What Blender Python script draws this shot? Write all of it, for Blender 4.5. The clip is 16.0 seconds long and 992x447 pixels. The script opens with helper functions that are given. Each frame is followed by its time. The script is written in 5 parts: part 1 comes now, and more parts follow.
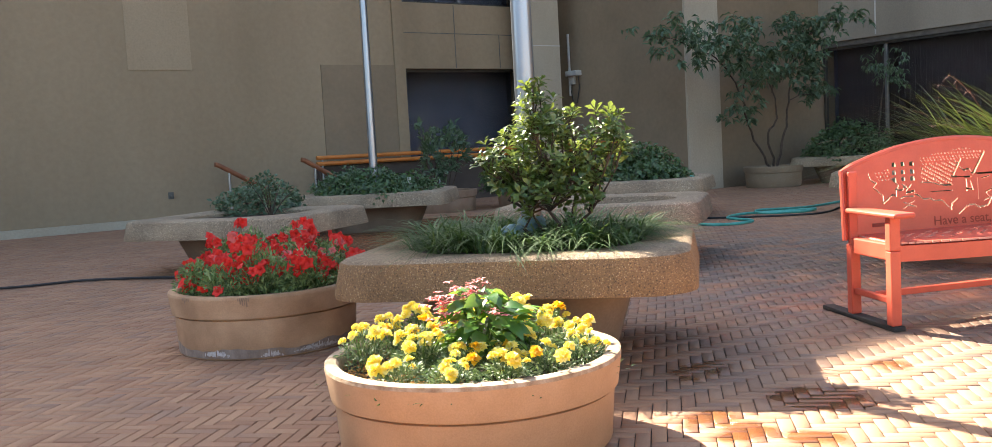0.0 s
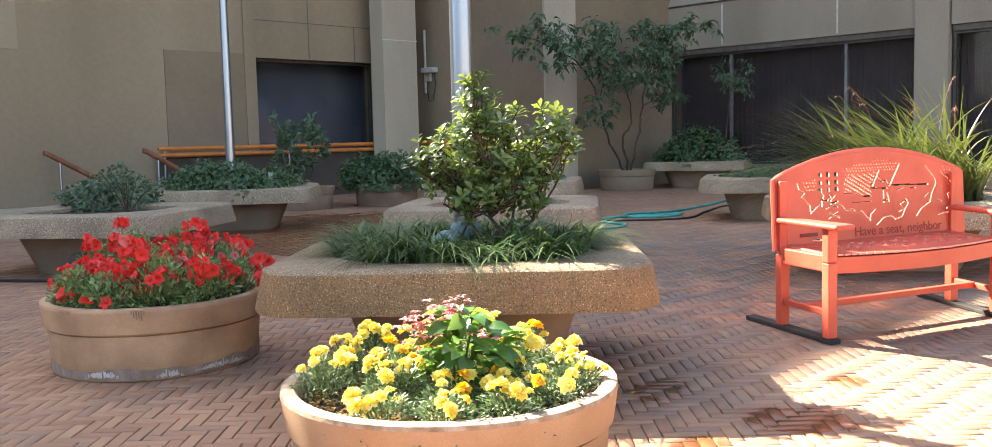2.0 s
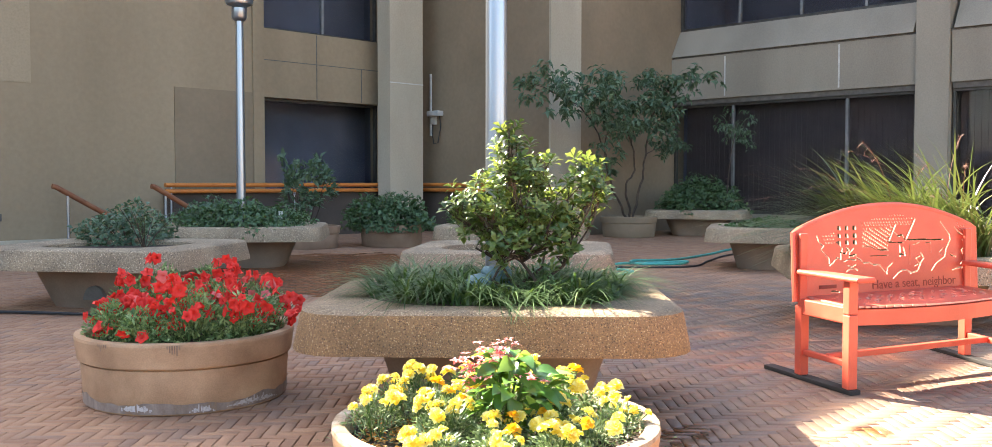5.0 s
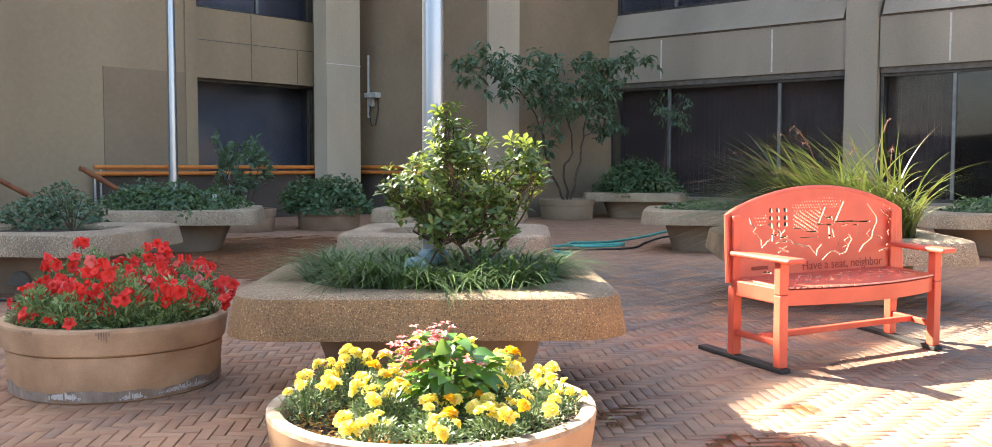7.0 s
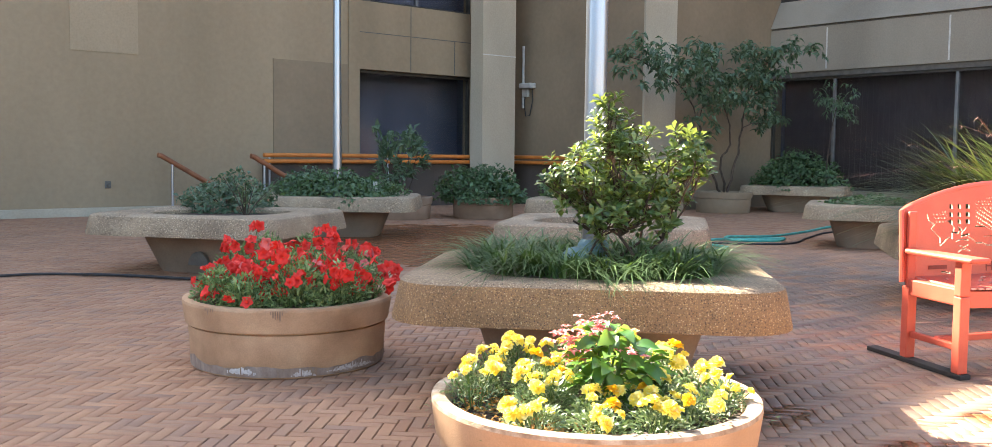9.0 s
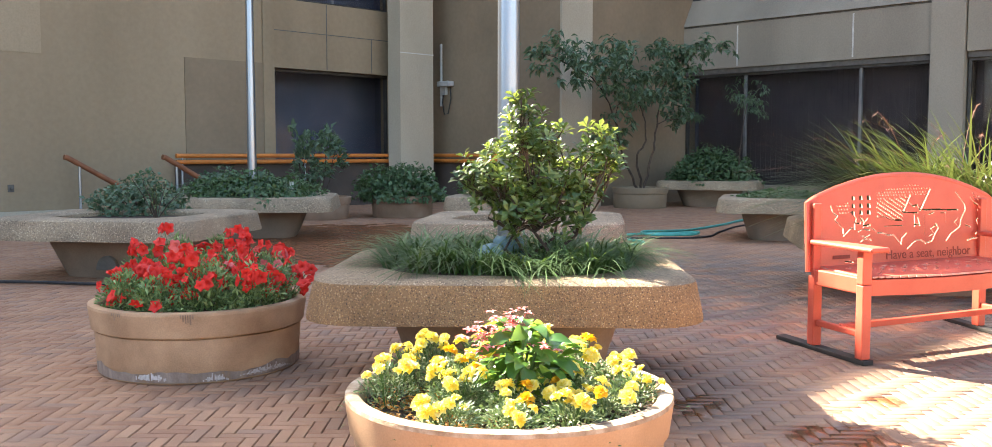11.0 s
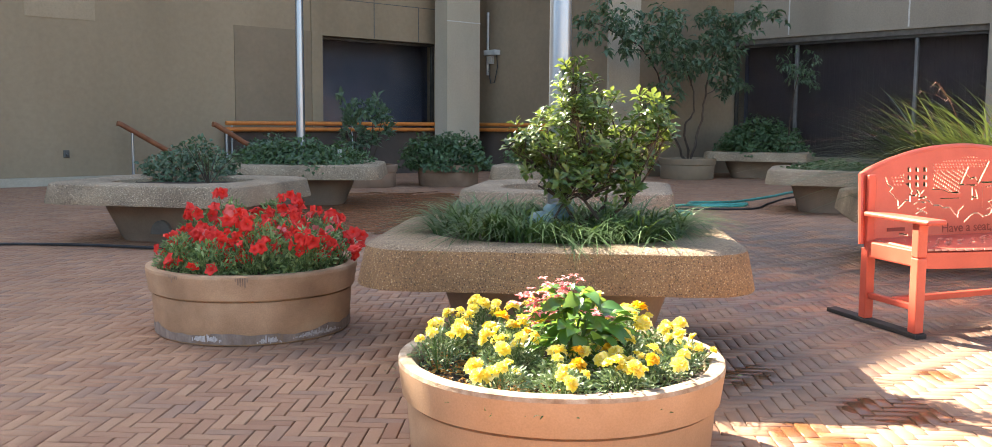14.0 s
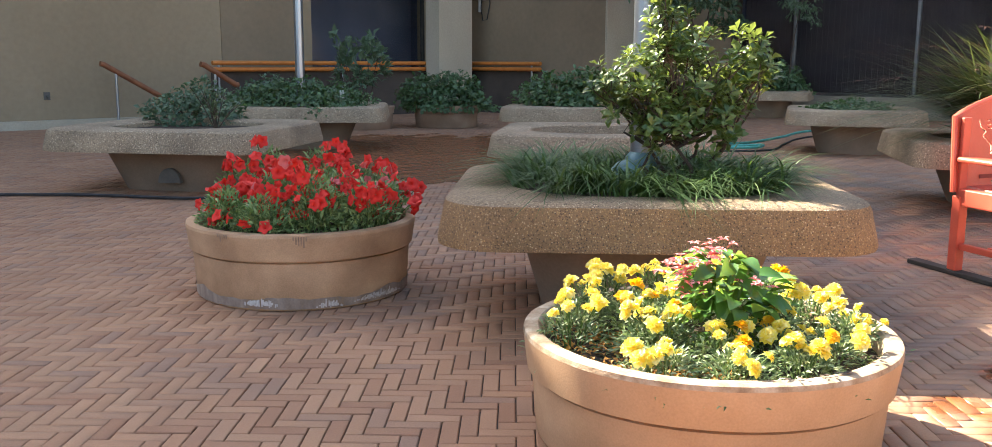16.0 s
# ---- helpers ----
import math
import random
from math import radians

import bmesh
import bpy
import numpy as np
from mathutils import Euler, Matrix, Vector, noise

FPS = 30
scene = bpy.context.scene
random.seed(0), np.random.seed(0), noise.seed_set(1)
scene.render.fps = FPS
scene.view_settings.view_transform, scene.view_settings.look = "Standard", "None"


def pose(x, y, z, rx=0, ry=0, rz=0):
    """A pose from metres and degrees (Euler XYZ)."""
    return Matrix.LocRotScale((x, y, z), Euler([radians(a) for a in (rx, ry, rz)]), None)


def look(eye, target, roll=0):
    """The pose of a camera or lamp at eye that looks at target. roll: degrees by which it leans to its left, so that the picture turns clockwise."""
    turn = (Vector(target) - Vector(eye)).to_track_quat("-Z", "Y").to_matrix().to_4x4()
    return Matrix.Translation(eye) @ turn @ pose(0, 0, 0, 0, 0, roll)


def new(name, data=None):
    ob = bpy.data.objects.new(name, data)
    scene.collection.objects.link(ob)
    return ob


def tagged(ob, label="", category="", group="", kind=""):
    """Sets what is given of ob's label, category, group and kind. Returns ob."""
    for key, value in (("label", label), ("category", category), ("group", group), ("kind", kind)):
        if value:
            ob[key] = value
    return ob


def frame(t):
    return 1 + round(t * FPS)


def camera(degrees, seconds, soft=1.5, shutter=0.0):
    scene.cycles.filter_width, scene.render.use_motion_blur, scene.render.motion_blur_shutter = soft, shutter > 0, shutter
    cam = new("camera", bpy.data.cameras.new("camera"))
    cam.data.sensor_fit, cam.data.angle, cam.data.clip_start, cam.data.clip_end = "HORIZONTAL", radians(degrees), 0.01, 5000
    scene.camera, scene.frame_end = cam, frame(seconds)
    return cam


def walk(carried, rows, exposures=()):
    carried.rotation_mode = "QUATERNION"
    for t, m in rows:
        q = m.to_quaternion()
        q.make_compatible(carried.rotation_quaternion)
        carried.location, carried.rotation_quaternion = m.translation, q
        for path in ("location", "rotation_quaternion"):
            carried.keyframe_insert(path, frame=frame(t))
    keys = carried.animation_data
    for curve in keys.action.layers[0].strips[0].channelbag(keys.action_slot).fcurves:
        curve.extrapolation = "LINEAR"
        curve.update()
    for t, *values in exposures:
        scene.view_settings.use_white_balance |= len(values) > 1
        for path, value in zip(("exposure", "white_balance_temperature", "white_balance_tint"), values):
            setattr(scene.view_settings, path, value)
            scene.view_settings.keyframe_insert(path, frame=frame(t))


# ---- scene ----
cam = camera(54.5, 16.0, 0.55)
PATH = [
    (0, (0.097, -0.152, 1.269), (0.077, 1.841, 1.114), -3.1),
    (0.5, (-0.058, 0.047, 1.271), (0.041, 2.036, 1.088), -2.1),
    (1, (-0.29, 0.112, 1.307), (-0.077, 2.089, 1.092), -4.6),
    (1.5, (-0.405, 0.309, 1.303), (-0.256, 2.299, 1.17), -3.1),
    (2, (-0.497, 0.369, 1.306), (-0.167, 2.334, 1.132), -1.4),
    (2.5, (-0.692, 0.313, 1.336), (-0.229, 2.251, 1.163), -4.2),
    (3, (-0.779, 0.295, 1.326), (-0.404, 2.255, 1.186), 0.1),
    (3.5, (-0.763, 0.31, 1.329), (-0.442, 2.282, 1.239), 0.5),
    (4, (-0.747, 0.296, 1.329), (-0.388, 2.262, 1.239), 0.2),
    (4.2, (-0.742, 0.285, 1.331), (-0.399, 2.254, 1.253), -0.0),
    (6.3, (-0.729, 0.293, 1.32), (-0.335, 2.25, 1.197), 0.3),
    (6.5, (-0.724, 0.288, 1.322), (-0.271, 2.232, 1.191), 0.2),
    (7, (-0.724, 0.295, 1.329), (-0.255, 2.235, 1.208), 0.1),
    (7.5, (-0.744, 0.303, 1.323), (-0.449, 2.277, 1.186), -0.2),
    (8, (-0.768, 0.301, 1.325), (-0.624, 2.291, 1.182), -0.0),
    (8.5, (-0.779, 0.3, 1.324), (-0.665, 2.292, 1.187), 0.2),
    (9, (-0.784, 0.307, 1.323), (-0.621, 2.296, 1.181), 0.6),
    (9.5, (-0.773, 0.311, 1.323), (-0.556, 2.294, 1.177), 0.2),
    (10, (-0.763, 0.309, 1.321), (-0.492, 2.286, 1.179), 0.2),
    (12.5, (-0.727, 0.305, 1.316), (-0.386, 2.27, 1.167), -0.1),
    (13, (-0.728, 0.299, 1.316), (-0.416, 2.269, 1.166), -0.2),
    (13.5, (-0.748, 0.299, 1.31), (-0.491, 2.275, 1.142), 0.3),
    (14, (-0.784, 0.295, 1.305), (-0.55, 2.271, 1.098), 0.4),
    (14.5, (-0.866, 0.365, 1.289), (-0.695, 2.337, 1.009), -0.1),
    (15, (-0.947, 0.577, 1.28), (-0.749, 2.55, 1.023), 1.9),
    (15.5, (-1.11, 0.735, 1.279), (-0.872, 2.698, 0.984), 2.2),
    (16, (-1.307, 0.87, 1.311), (-1.016, 2.821, 0.98), 0.2),
]
walk(cam, [(t, look(eye, target, roll)) for t, eye, target, roll in PATH], [(0, 2.65, 6900, 10), (0.5, 2.80, 6900, 10), (1.5, 2.70, 6900, 10), (2.0, 2.97, 6900, 10), (2.5, 3.00, 6900, 10), (3, 3.00, 6900, 10), (4, 3.21, 6900, 10), (6.5, 3.15, 6900, 10), (7, 3.06, 6900, 10), (8.5, 3.20, 6900, 10), (10, 3.17, 6900, 10), (12.5, 3.15, 6900, 10), (13.5, 3.10, 6900, 10), (14, 2.90, 6900, 10), (15, 2.73, 6900, 10), (16, 2.75, 6900, 10)])

# ---------------------------------------------------------------- light
BUILD = 35.5                       # degrees by which the building is turned
UX, UY = math.cos(radians(BUILD)), math.sin(radians(BUILD))
SUN_EL, SUN_SIDE = 38.0, 3.0       # the sun stands behind the long wall


def site(x, y, z=0.0):
    """A place in the building's own axes, as a world place."""
    return Vector((UX * x - UY * y, UY * x + UX * y, z))


SITE = Matrix.Rotation(radians(BUILD), 4, "Z")
to_sun = SITE @ Vector((-math.sin(radians(SUN_SIDE)) * math.cos(radians(SUN_EL)), math.cos(radians(SUN_SIDE)) * math.cos(radians(SUN_EL)), math.sin(radians(SUN_EL))))
sun = new("sun", bpy.data.lights.new("sun", "SUN"))
sun.data.energy, sun.data.angle, sun.data.color = 5.0, radians(0.55), (1.0, 0.93, 0.82)
sun.matrix_world = look(to_sun * 60, (0, 0, 0))
world = bpy.data.worlds.new("sky")
world.use_nodes = True
scene.world = world
sky = world.node_tree.nodes.new("ShaderNodeTexSky")
sky.sky_type, sky.sun_disc = "NISHITA", False
sky.sun_elevation, sky.sun_rotation = radians(SUN_EL), math.atan2(to_sun.x, to_sun.y)
sky.air_density, sky.dust_density = 1.0, 2.0
back = world.node_tree.nodes["Background"]
back.inputs["Strength"].default_value = 0.077
world.node_tree.links.new(sky.outputs[0], back.inputs["Color"])


# ---------------------------------------------------------------- materials
def material(name, colors, rough=0.8, metal=0.0, scale=6.0, fine=90.0, bump=0.2, by="noise", spec=0.4, streak=None, detail=5.0, mix=0.35, coat=0.0):
    """Colours mixed by a coarse pattern or by piece, a finer grain over it, and relief."""
    m = bpy.data.materials.new(name)
    m.use_nodes = True
    nt, n, link = m.node_tree, m.node_tree.nodes, m.node_tree.links.new
    b = n["Principled BSDF"]
    geo, tex = n.new("ShaderNodeNewGeometry"), n.new("ShaderNodeTexCoord")
    where = geo.outputs["Position"] if by != "local" else tex.outputs["Object"]
    coarse = n.new("ShaderNodeTexNoise")
    coarse.inputs["Scale"].default_value, coarse.inputs["Detail"].default_value = scale, detail
    if streak:
        mp = n.new("ShaderNodeMapping")
        mp.inputs["Scale"].default_value = streak
        link(where, mp.inputs["Vector"])
        link(mp.outputs[0], coarse.inputs["Vector"])
    else:
        link(where, coarse.inputs["Vector"])
    grain = n.new("ShaderNodeTexNoise")
    grain.inputs["Scale"].default_value, grain.inputs["Detail"].default_value = fine, 3.0
    link(where, grain.inputs["Vector"])
    ramp = n.new("ShaderNodeValToRGB")
    els = ramp.color_ramp.elements
    lo, hi = (0.32, 0.68) if by in ("noise", "local") else (0.0, 1.0)
    for i, c in enumerate(colors):
        at = lo + (hi - lo) * i / max(1, len(colors) - 1)
        e = els[i] if i < 2 else els.new(at)
        e.position, e.color = at, (*c, 1)
    if by == "island":
        link(geo.outputs["Random Per Island"], ramp.inputs["Fac"])
    elif by == "object":
        info = n.new("ShaderNodeObjectInfo")
        link(info.outputs["Random"], ramp.inputs["Fac"])
    else:
        link(coarse.outputs["Fac"], ramp.inputs["Fac"])
    over = n.new("ShaderNodeMix")
    over.data_type, over.blend_type = "RGBA", "OVERLAY"
    over.inputs[0].default_value = mix
    two = n.new("ShaderNodeMath")
    two.operation = "MULTIPLY_ADD"
    two.inputs[1].default_value, two.inputs[2].default_value = 0.5, 0.0
    half = n.new("ShaderNodeMath")
    half.operation = "MULTIPLY_ADD"
    half.inputs[1].default_value = 0.5
    link(grain.outputs["Fac"], two.inputs[0])
    link(coarse.outputs["Fac"], half.inputs[0])
    link(two.outputs[0], half.inputs[2])
    link(ramp.outputs["Color"], over.inputs[6])
    link(half.outputs[0], over.inputs[7])
    link(over.outputs[2], b.inputs["Base Color"])
    b.inputs["Roughness"].default_value, b.inputs["Metallic"].default_value = rough, metal
    b.inputs["Specular IOR Level"].default_value = spec
    b.inputs["Coat Weight"].default_value = coat
    if bump:
        bp = n.new("ShaderNodeBump")
        bp.inputs["Strength"].default_value, bp.inputs["Distance"].default_value = bump, 0.01
        link(half.outputs[0], bp.inputs["Height"])
        link(bp.outputs[0], b.inputs["Normal"])
    return m


def leafy(name, colors, rough=0.45, through_color=(0.25, 0.4, 0.05), share=0.3, by="island"):
    """A leaf or petal: gloss, colour by leaf, and light that shines through."""
    m = material(name, colors, rough, 0, 30, 200, 0.05, by, 0.5, mix=0.25)
    n, link = m.node_tree.nodes, m.node_tree.links.new
    b, out = n["Principled BSDF"], n["Material Output"]
    tr = n.new("ShaderNodeBsdfTranslucent")
    tr.inputs["Color"].default_value = (*through_color, 1)
    mx = n.new("ShaderNodeMixShader")
    mx.inputs[0].default_value = share
    link(b.outputs[0], mx.inputs[1])
    link(tr.outputs[0], mx.inputs[2])
    link(mx.outputs[0], out.inputs["Surface"])
    return m


def pebbled(name, pebbles, paste, size=70.0):
    """Exposed aggregate: pebbles of several colours, proud of a paste."""
    m = bpy.data.materials.new(name)
    m.use_nodes = True
    n, link = m.node_tree.nodes, m.node_tree.links.new
    b = n["Principled BSDF"]
    geo = n.new("ShaderNodeNewGeometry")
    cells = n.new("ShaderNodeTexVoronoi")
    cells.inputs["Scale"].default_value = size
    link(geo.outputs["Position"], cells.inputs["Vector"])
    ramp = n.new("ShaderNodeValToRGB")
    ramp.color_ramp.interpolation = "CONSTANT"
    els = ramp.color_ramp.elements
    for i, c in enumerate(pebbles):
        e = els[i] if i < 2 else els.new(i / len(pebbles))
        e.position, e.color = i / len(pebbles), (*c, 1)
    sep = n.new("ShaderNodeSeparateColor")
    link(cells.outputs["Color"], sep.inputs[0])
    link(sep.outputs[0], ramp.inputs["Fac"])
    edge = n.new("ShaderNodeValToRGB")
    edge.color_ramp.elements[0].position, edge.color_ramp.elements[0].color = 0.30, (1, 1, 1, 1)
    edge.color_ramp.elements[1].position, edge.color_ramp.elements[1].color = 0.55, (0, 0, 0, 1)
    link(cells.outputs["Distance"], edge.inputs["Fac"])
    mx = n.new("ShaderNodeMix")
    mx.data_type = "RGBA"
    mx.inputs[6].default_value = (*paste, 1)
    link(edge.outputs["Color"], mx.inputs[0])
    link(ramp.outputs["Color"], mx.inputs[7])
    stain = n.new("ShaderNodeTexNoise")
    stain.inputs["Scale"].default_value, stain.inputs["Detail"].default_value = 2.3, 6.0
    link(geo.outputs["Position"], stain.inputs["Vector"])
    over = n.new("ShaderNodeMix")
    over.data_type, over.blend_type = "RGBA", "OVERLAY"
    over.inputs[0].default_value = 0.6
    link(mx.outputs[2], over.inputs[6])
    link(stain.outputs["Fac"], over.inputs[7])
    link(over.outputs[2], b.inputs["Base Color"])
    b.inputs["Roughness"].default_value = 0.75
    bp = n.new("ShaderNodeBump")
    bp.inputs["Strength"].default_value, bp.inputs["Distance"].default_value = 0.8, 0.006
    link(edge.outputs["Color"], bp.inputs["Height"])
    link(bp.outputs[0], b.inputs["Normal"])
    return m


def paver(name, by):
    """Fired pavers: hue by brick, grain, mortar haze, darker and shinier damp patches, and a painted sky tint."""
    m = material(name, [(0.268, 0.133, 0.075), (0.328, 0.174, 0.099), (0.379, 0.214, 0.124), (0.303, 0.156, 0.088), (0.364, 0.199, 0.110), (0.263, 0.154, 0.102), (0.343, 0.191, 0.110), (0.288, 0.149, 0.086)], 0.7, 0, 1.1, 160, 0.35, by, 0.4, mix=0.5)
    n, link = m.node_tree.nodes, m.node_tree.links.new
    b = n["Principled BSDF"]
    geo = n.new("ShaderNodeNewGeometry")
    damp = None
    for (px, py), reach, most in (((-0.9, 15.2), 4.8, 1), ((1.15, 5.0), 0.6, 0.42), ((1.0, 4.0), 0.5, 0.5), ((0.2, 13.0), 2.6, 1), ((2.1, 4.9), 0.36, 0.5), ((2.75, 4.45), 0.3, 0.48), ((1.55, 4.35), 0.5, 0.55), ((0.75, 3.55), 0.35, 0.55), ((1.35, 3.75), 0.3, 0.5)):
        d = n.new("ShaderNodeVectorMath")
        d.operation = "DISTANCE"
        d.inputs[1].default_value = (px, py, 0)
        link(geo.outputs["Position"], d.inputs[0])
        k = n.new("ShaderNodeMapRange")
        k.inputs[1].default_value, k.inputs[2].default_value = reach, reach * 0.3
        k.inputs[3].default_value, k.inputs[4].default_value = 0, most
        link(d.outputs["Value"], k.inputs[0])
        if damp is None:
            damp = k.outputs[0]
        else:
            mxm = n.new("ShaderNodeMath")
            mxm.operation = "MAXIMUM"
            link(damp, mxm.inputs[0])
            link(k.outputs[0], mxm.inputs[1])
            damp = mxm.outputs[0]
    blot = n.new("ShaderNodeTexNoise")
    blot.inputs["Scale"].default_value, blot.inputs["Detail"].default_value = 2.4, 4.0
    link(geo.outputs["Position"], blot.inputs["Vector"])
    add = n.new("ShaderNodeMath")
    add.operation = "ADD"
    link(damp, add.inputs[0])
    link(blot.outputs["Fac"], add.inputs[1])
    cut = n.new("ShaderNodeMapRange")
    cut.inputs[1].default_value, cut.inputs[2].default_value = 0.86, 1.0
    link(add.outputs[0], cut.inputs[0])
    wet = n.new("ShaderNodeMix")
    wet.data_type, wet.blend_type = "RGBA", "MULTIPLY"
    wet.inputs[7].default_value = (0.66, 0.45, 0.31, 1)
    over = [l.from_socket for l in m.node_tree.links if l.to_socket == b.inputs["Base Color"]][0]
    link(cut.outputs[0], wet.inputs[0])
    link(over, wet.inputs[6])
    # bluish-grey tint away from the wall: the sky's reflection put into the colour
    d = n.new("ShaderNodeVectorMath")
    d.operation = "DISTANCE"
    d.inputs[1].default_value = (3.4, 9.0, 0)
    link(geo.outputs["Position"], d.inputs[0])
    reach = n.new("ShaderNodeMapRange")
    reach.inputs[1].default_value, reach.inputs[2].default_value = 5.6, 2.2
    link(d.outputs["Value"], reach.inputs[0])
    sky_tint = n.new("ShaderNodeMath")
    sky_tint.operation = "MULTIPLY"
    link(reach.outputs[0], sky_tint.inputs[0])
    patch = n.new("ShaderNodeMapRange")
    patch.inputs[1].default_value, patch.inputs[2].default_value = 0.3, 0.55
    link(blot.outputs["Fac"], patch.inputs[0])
    link(patch.outputs[0], sky_tint.inputs[1])
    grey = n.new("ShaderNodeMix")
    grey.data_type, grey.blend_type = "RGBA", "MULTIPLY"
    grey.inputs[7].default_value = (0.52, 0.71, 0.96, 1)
    link(sky_tint.outputs[0], grey.inputs[0])
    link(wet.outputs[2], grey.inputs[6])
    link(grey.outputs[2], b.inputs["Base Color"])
    sheen = n.new("ShaderNodeMapRange")
    sheen.inputs[3].default_value, sheen.inputs[4].default_value = 0.72, 0.45
    link(sky_tint.outputs[0], sheen.inputs[0])
    gloss = n.new("ShaderNodeMapRange")
    gloss.inputs[4].default_value = 0.18
    link(sheen.outputs[0], gloss.inputs[3])
    link(cut.outputs[0], gloss.inputs[0])
    link(gloss.outputs[0], b.inputs["Roughness"])
    return m


WALL = material("tan_concrete", [(0.235, 0.175, 0.107), (0.278, 0.208, 0.13), (0.312, 0.236, 0.15)], 0.9, 0, 0.35, 9, 0.04, streak=(1, 1, 0.25), mix=0.25)
WALL_B = material("tan_concrete_panel", [(0.212, 0.157, 0.1), (0.243, 0.181, 0.116)], 0.9, 0, 0.6, 9, 0.04, mix=0.25)
PALE_W = material("paler_tan_concrete", [(0.293, 0.222, 0.14), (0.325, 0.247, 0.158), (0.35, 0.271, 0.18)], 0.9, 0, 0.35, 25, 0.12, streak=(1, 1, 0.25))
PALE = material("pale_concrete", [(0.376, 0.323, 0.239), (0.445, 0.385, 0.292)], 0.85, 0, 0.5, 30, 0.1, streak=(1, 1, 0.3))
GREY = material("grey_concrete_band", [(0.245, 0.21, 0.16), (0.295, 0.256, 0.197)], 0.85, 0, 0.6, 30, 0.1, streak=(1, 1, 0.4))
JOINT = material("pale_sealant", [(0.5, 0.48, 0.43), (0.55, 0.53, 0.47)], 0.8, 0, 8, 60, 0.05)
DARK_JOINT_SHADE = material("dark_joint_and_shade", [(0.1, 0.09, 0.08), (0.13, 0.12, 0.1)], 0.9, 0, 8, 60, 0.05)
MORTAR = material("mortar_bed", [(0.07, 0.05, 0.042), (0.1, 0.075, 0.06)], 0.95, 0, 9, 120, 0.3)
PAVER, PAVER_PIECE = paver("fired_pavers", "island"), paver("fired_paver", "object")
AGG = pebbled("exposed_aggregate", [(0.41, 0.228, 0.0912), (0.524, 0.308, 0.131), (0.228, 0.12, 0.0513), (0.456, 0.268, 0.12), (0.14, 0.078, 0.04), (0.365, 0.199, 0.0798), (0.6, 0.41, 0.22), (0.285, 0.154, 0.0627), (0.1, 0.058, 0.034), (0.456, 0.274, 0.125), (0.388, 0.217, 0.0912)], (0.29, 0.166, 0.075), 125)
# AGG for the slab's top, the skylight there mixed into greyer colours
AGG_T = pebbled("skylit_top_aggregate", [(0.357, 0.242, 0.137), (0.462, 0.326, 0.2), (0.21, 0.137, 0.0788), (0.42, 0.294, 0.173), (0.0945, 0.063, 0.0368), (0.546, 0.42, 0.273)], (0.263, 0.179, 0.105), 108)
AGG_G = pebbled("grey_aggregate", [(0.47, 0.347, 0.218), (0.291, 0.207, 0.125), (0.672, 0.538, 0.375), (0.386, 0.286, 0.179), (0.112, 0.0806, 0.0504), (0.493, 0.37, 0.235), (0.403, 0.302, 0.19)], (0.291, 0.218, 0.14), 84)
POT = material("buff_cast_stone", [(0.4, 0.235, 0.125), (0.44, 0.27, 0.15), (0.48, 0.31, 0.185)], 0.85, 0, 2.5, 140, 0.17)
POT_R = material("weathered_buff_stone", [(0.36, 0.21, 0.115), (0.45, 0.275, 0.155), (0.53, 0.34, 0.2)], 0.85, 0, 3.2, 140, 0.25, mix=0.5)
POT_B = material("brown_cast_stone", [(0.25, 0.155, 0.095), (0.3, 0.19, 0.12), (0.33, 0.22, 0.145)], 0.85, 0, 2.5, 140, 0.25)
RIMSTONE = material("weathered_rim", [(0.27, 0.175, 0.105), (0.37, 0.265, 0.17), (0.46, 0.37, 0.27)], 0.9, 0, 16, 150, 0.5, mix=0.5)
DARKWALL = material("dark_brown_parapet", [(0.06, 0.045, 0.036), (0.085, 0.064, 0.05)], 0.85, 0, 1.5, 30, 0.05)
# paler coral for cut sides, with their sky light in the colour
EDGE = material("skylit_cut_edge", [(0.6, 0.26, 0.19), (0.68, 0.36, 0.28)], 0.5, 0, 30, 90, 0.02)
PED = material("brown_concrete", [(0.2, 0.145, 0.1), (0.26, 0.19, 0.135)], 0.9, 0, 2.0, 60, 0.2)
SOIL = material("dark_soil", [(0.035, 0.024, 0.016), (0.075, 0.05, 0.032)], 0.95, 0, 25, 120, 0.8)
RUSTSOIL = material("reddish_bark", [(0.16, 0.07, 0.03), (0.28, 0.13, 0.06)], 0.95, 0, 18, 90, 0.8)
DRIP = material("grey_drip_stain", [(0.26, 0.18, 0.125), (0.34, 0.23, 0.15)], 0.9, 0, 30, 120, 0.1)
SALT = material("white_salt", [(0.36, 0.31, 0.27), (0.6, 0.56, 0.52), (0.46, 0.41, 0.37)], 0.95, 0, 40, 120, 0.2)
CRUST = material("lime_crust", [(0.3, 0.2, 0.13), (0.25, 0.185, 0.14), (0.28, 0.21, 0.165), (0.3, 0.235, 0.19), (0.38, 0.28, 0.2)], 0.9, 0, 9, 90, 0.2, streak=(2.0, 2.0, 0.6), mix=0.4)
CORAL = material("coral_enamel", [(0.54, 0.085, 0.048), (0.61, 0.105, 0.06)], 0.38, 0, 4, 90, 0.04, mix=0.2, spec=0.5)
LETTER = material("letter_shadow", [(0.24, 0.042, 0.026), (0.28, 0.05, 0.03)], 0.7, 0, 8, 60, 0.0)
SKID = material("black_rubber", [(0.025, 0.022, 0.02), (0.04, 0.035, 0.03)], 0.8, 0, 8, 60, 0.1)
METAL = material("brushed_aluminium", [(0.28, 0.315, 0.37), (0.36, 0.39, 0.44)], 0.3, 0.9, 3, 150, 0.03, streak=(1, 1, 0.1), mix=0.15)
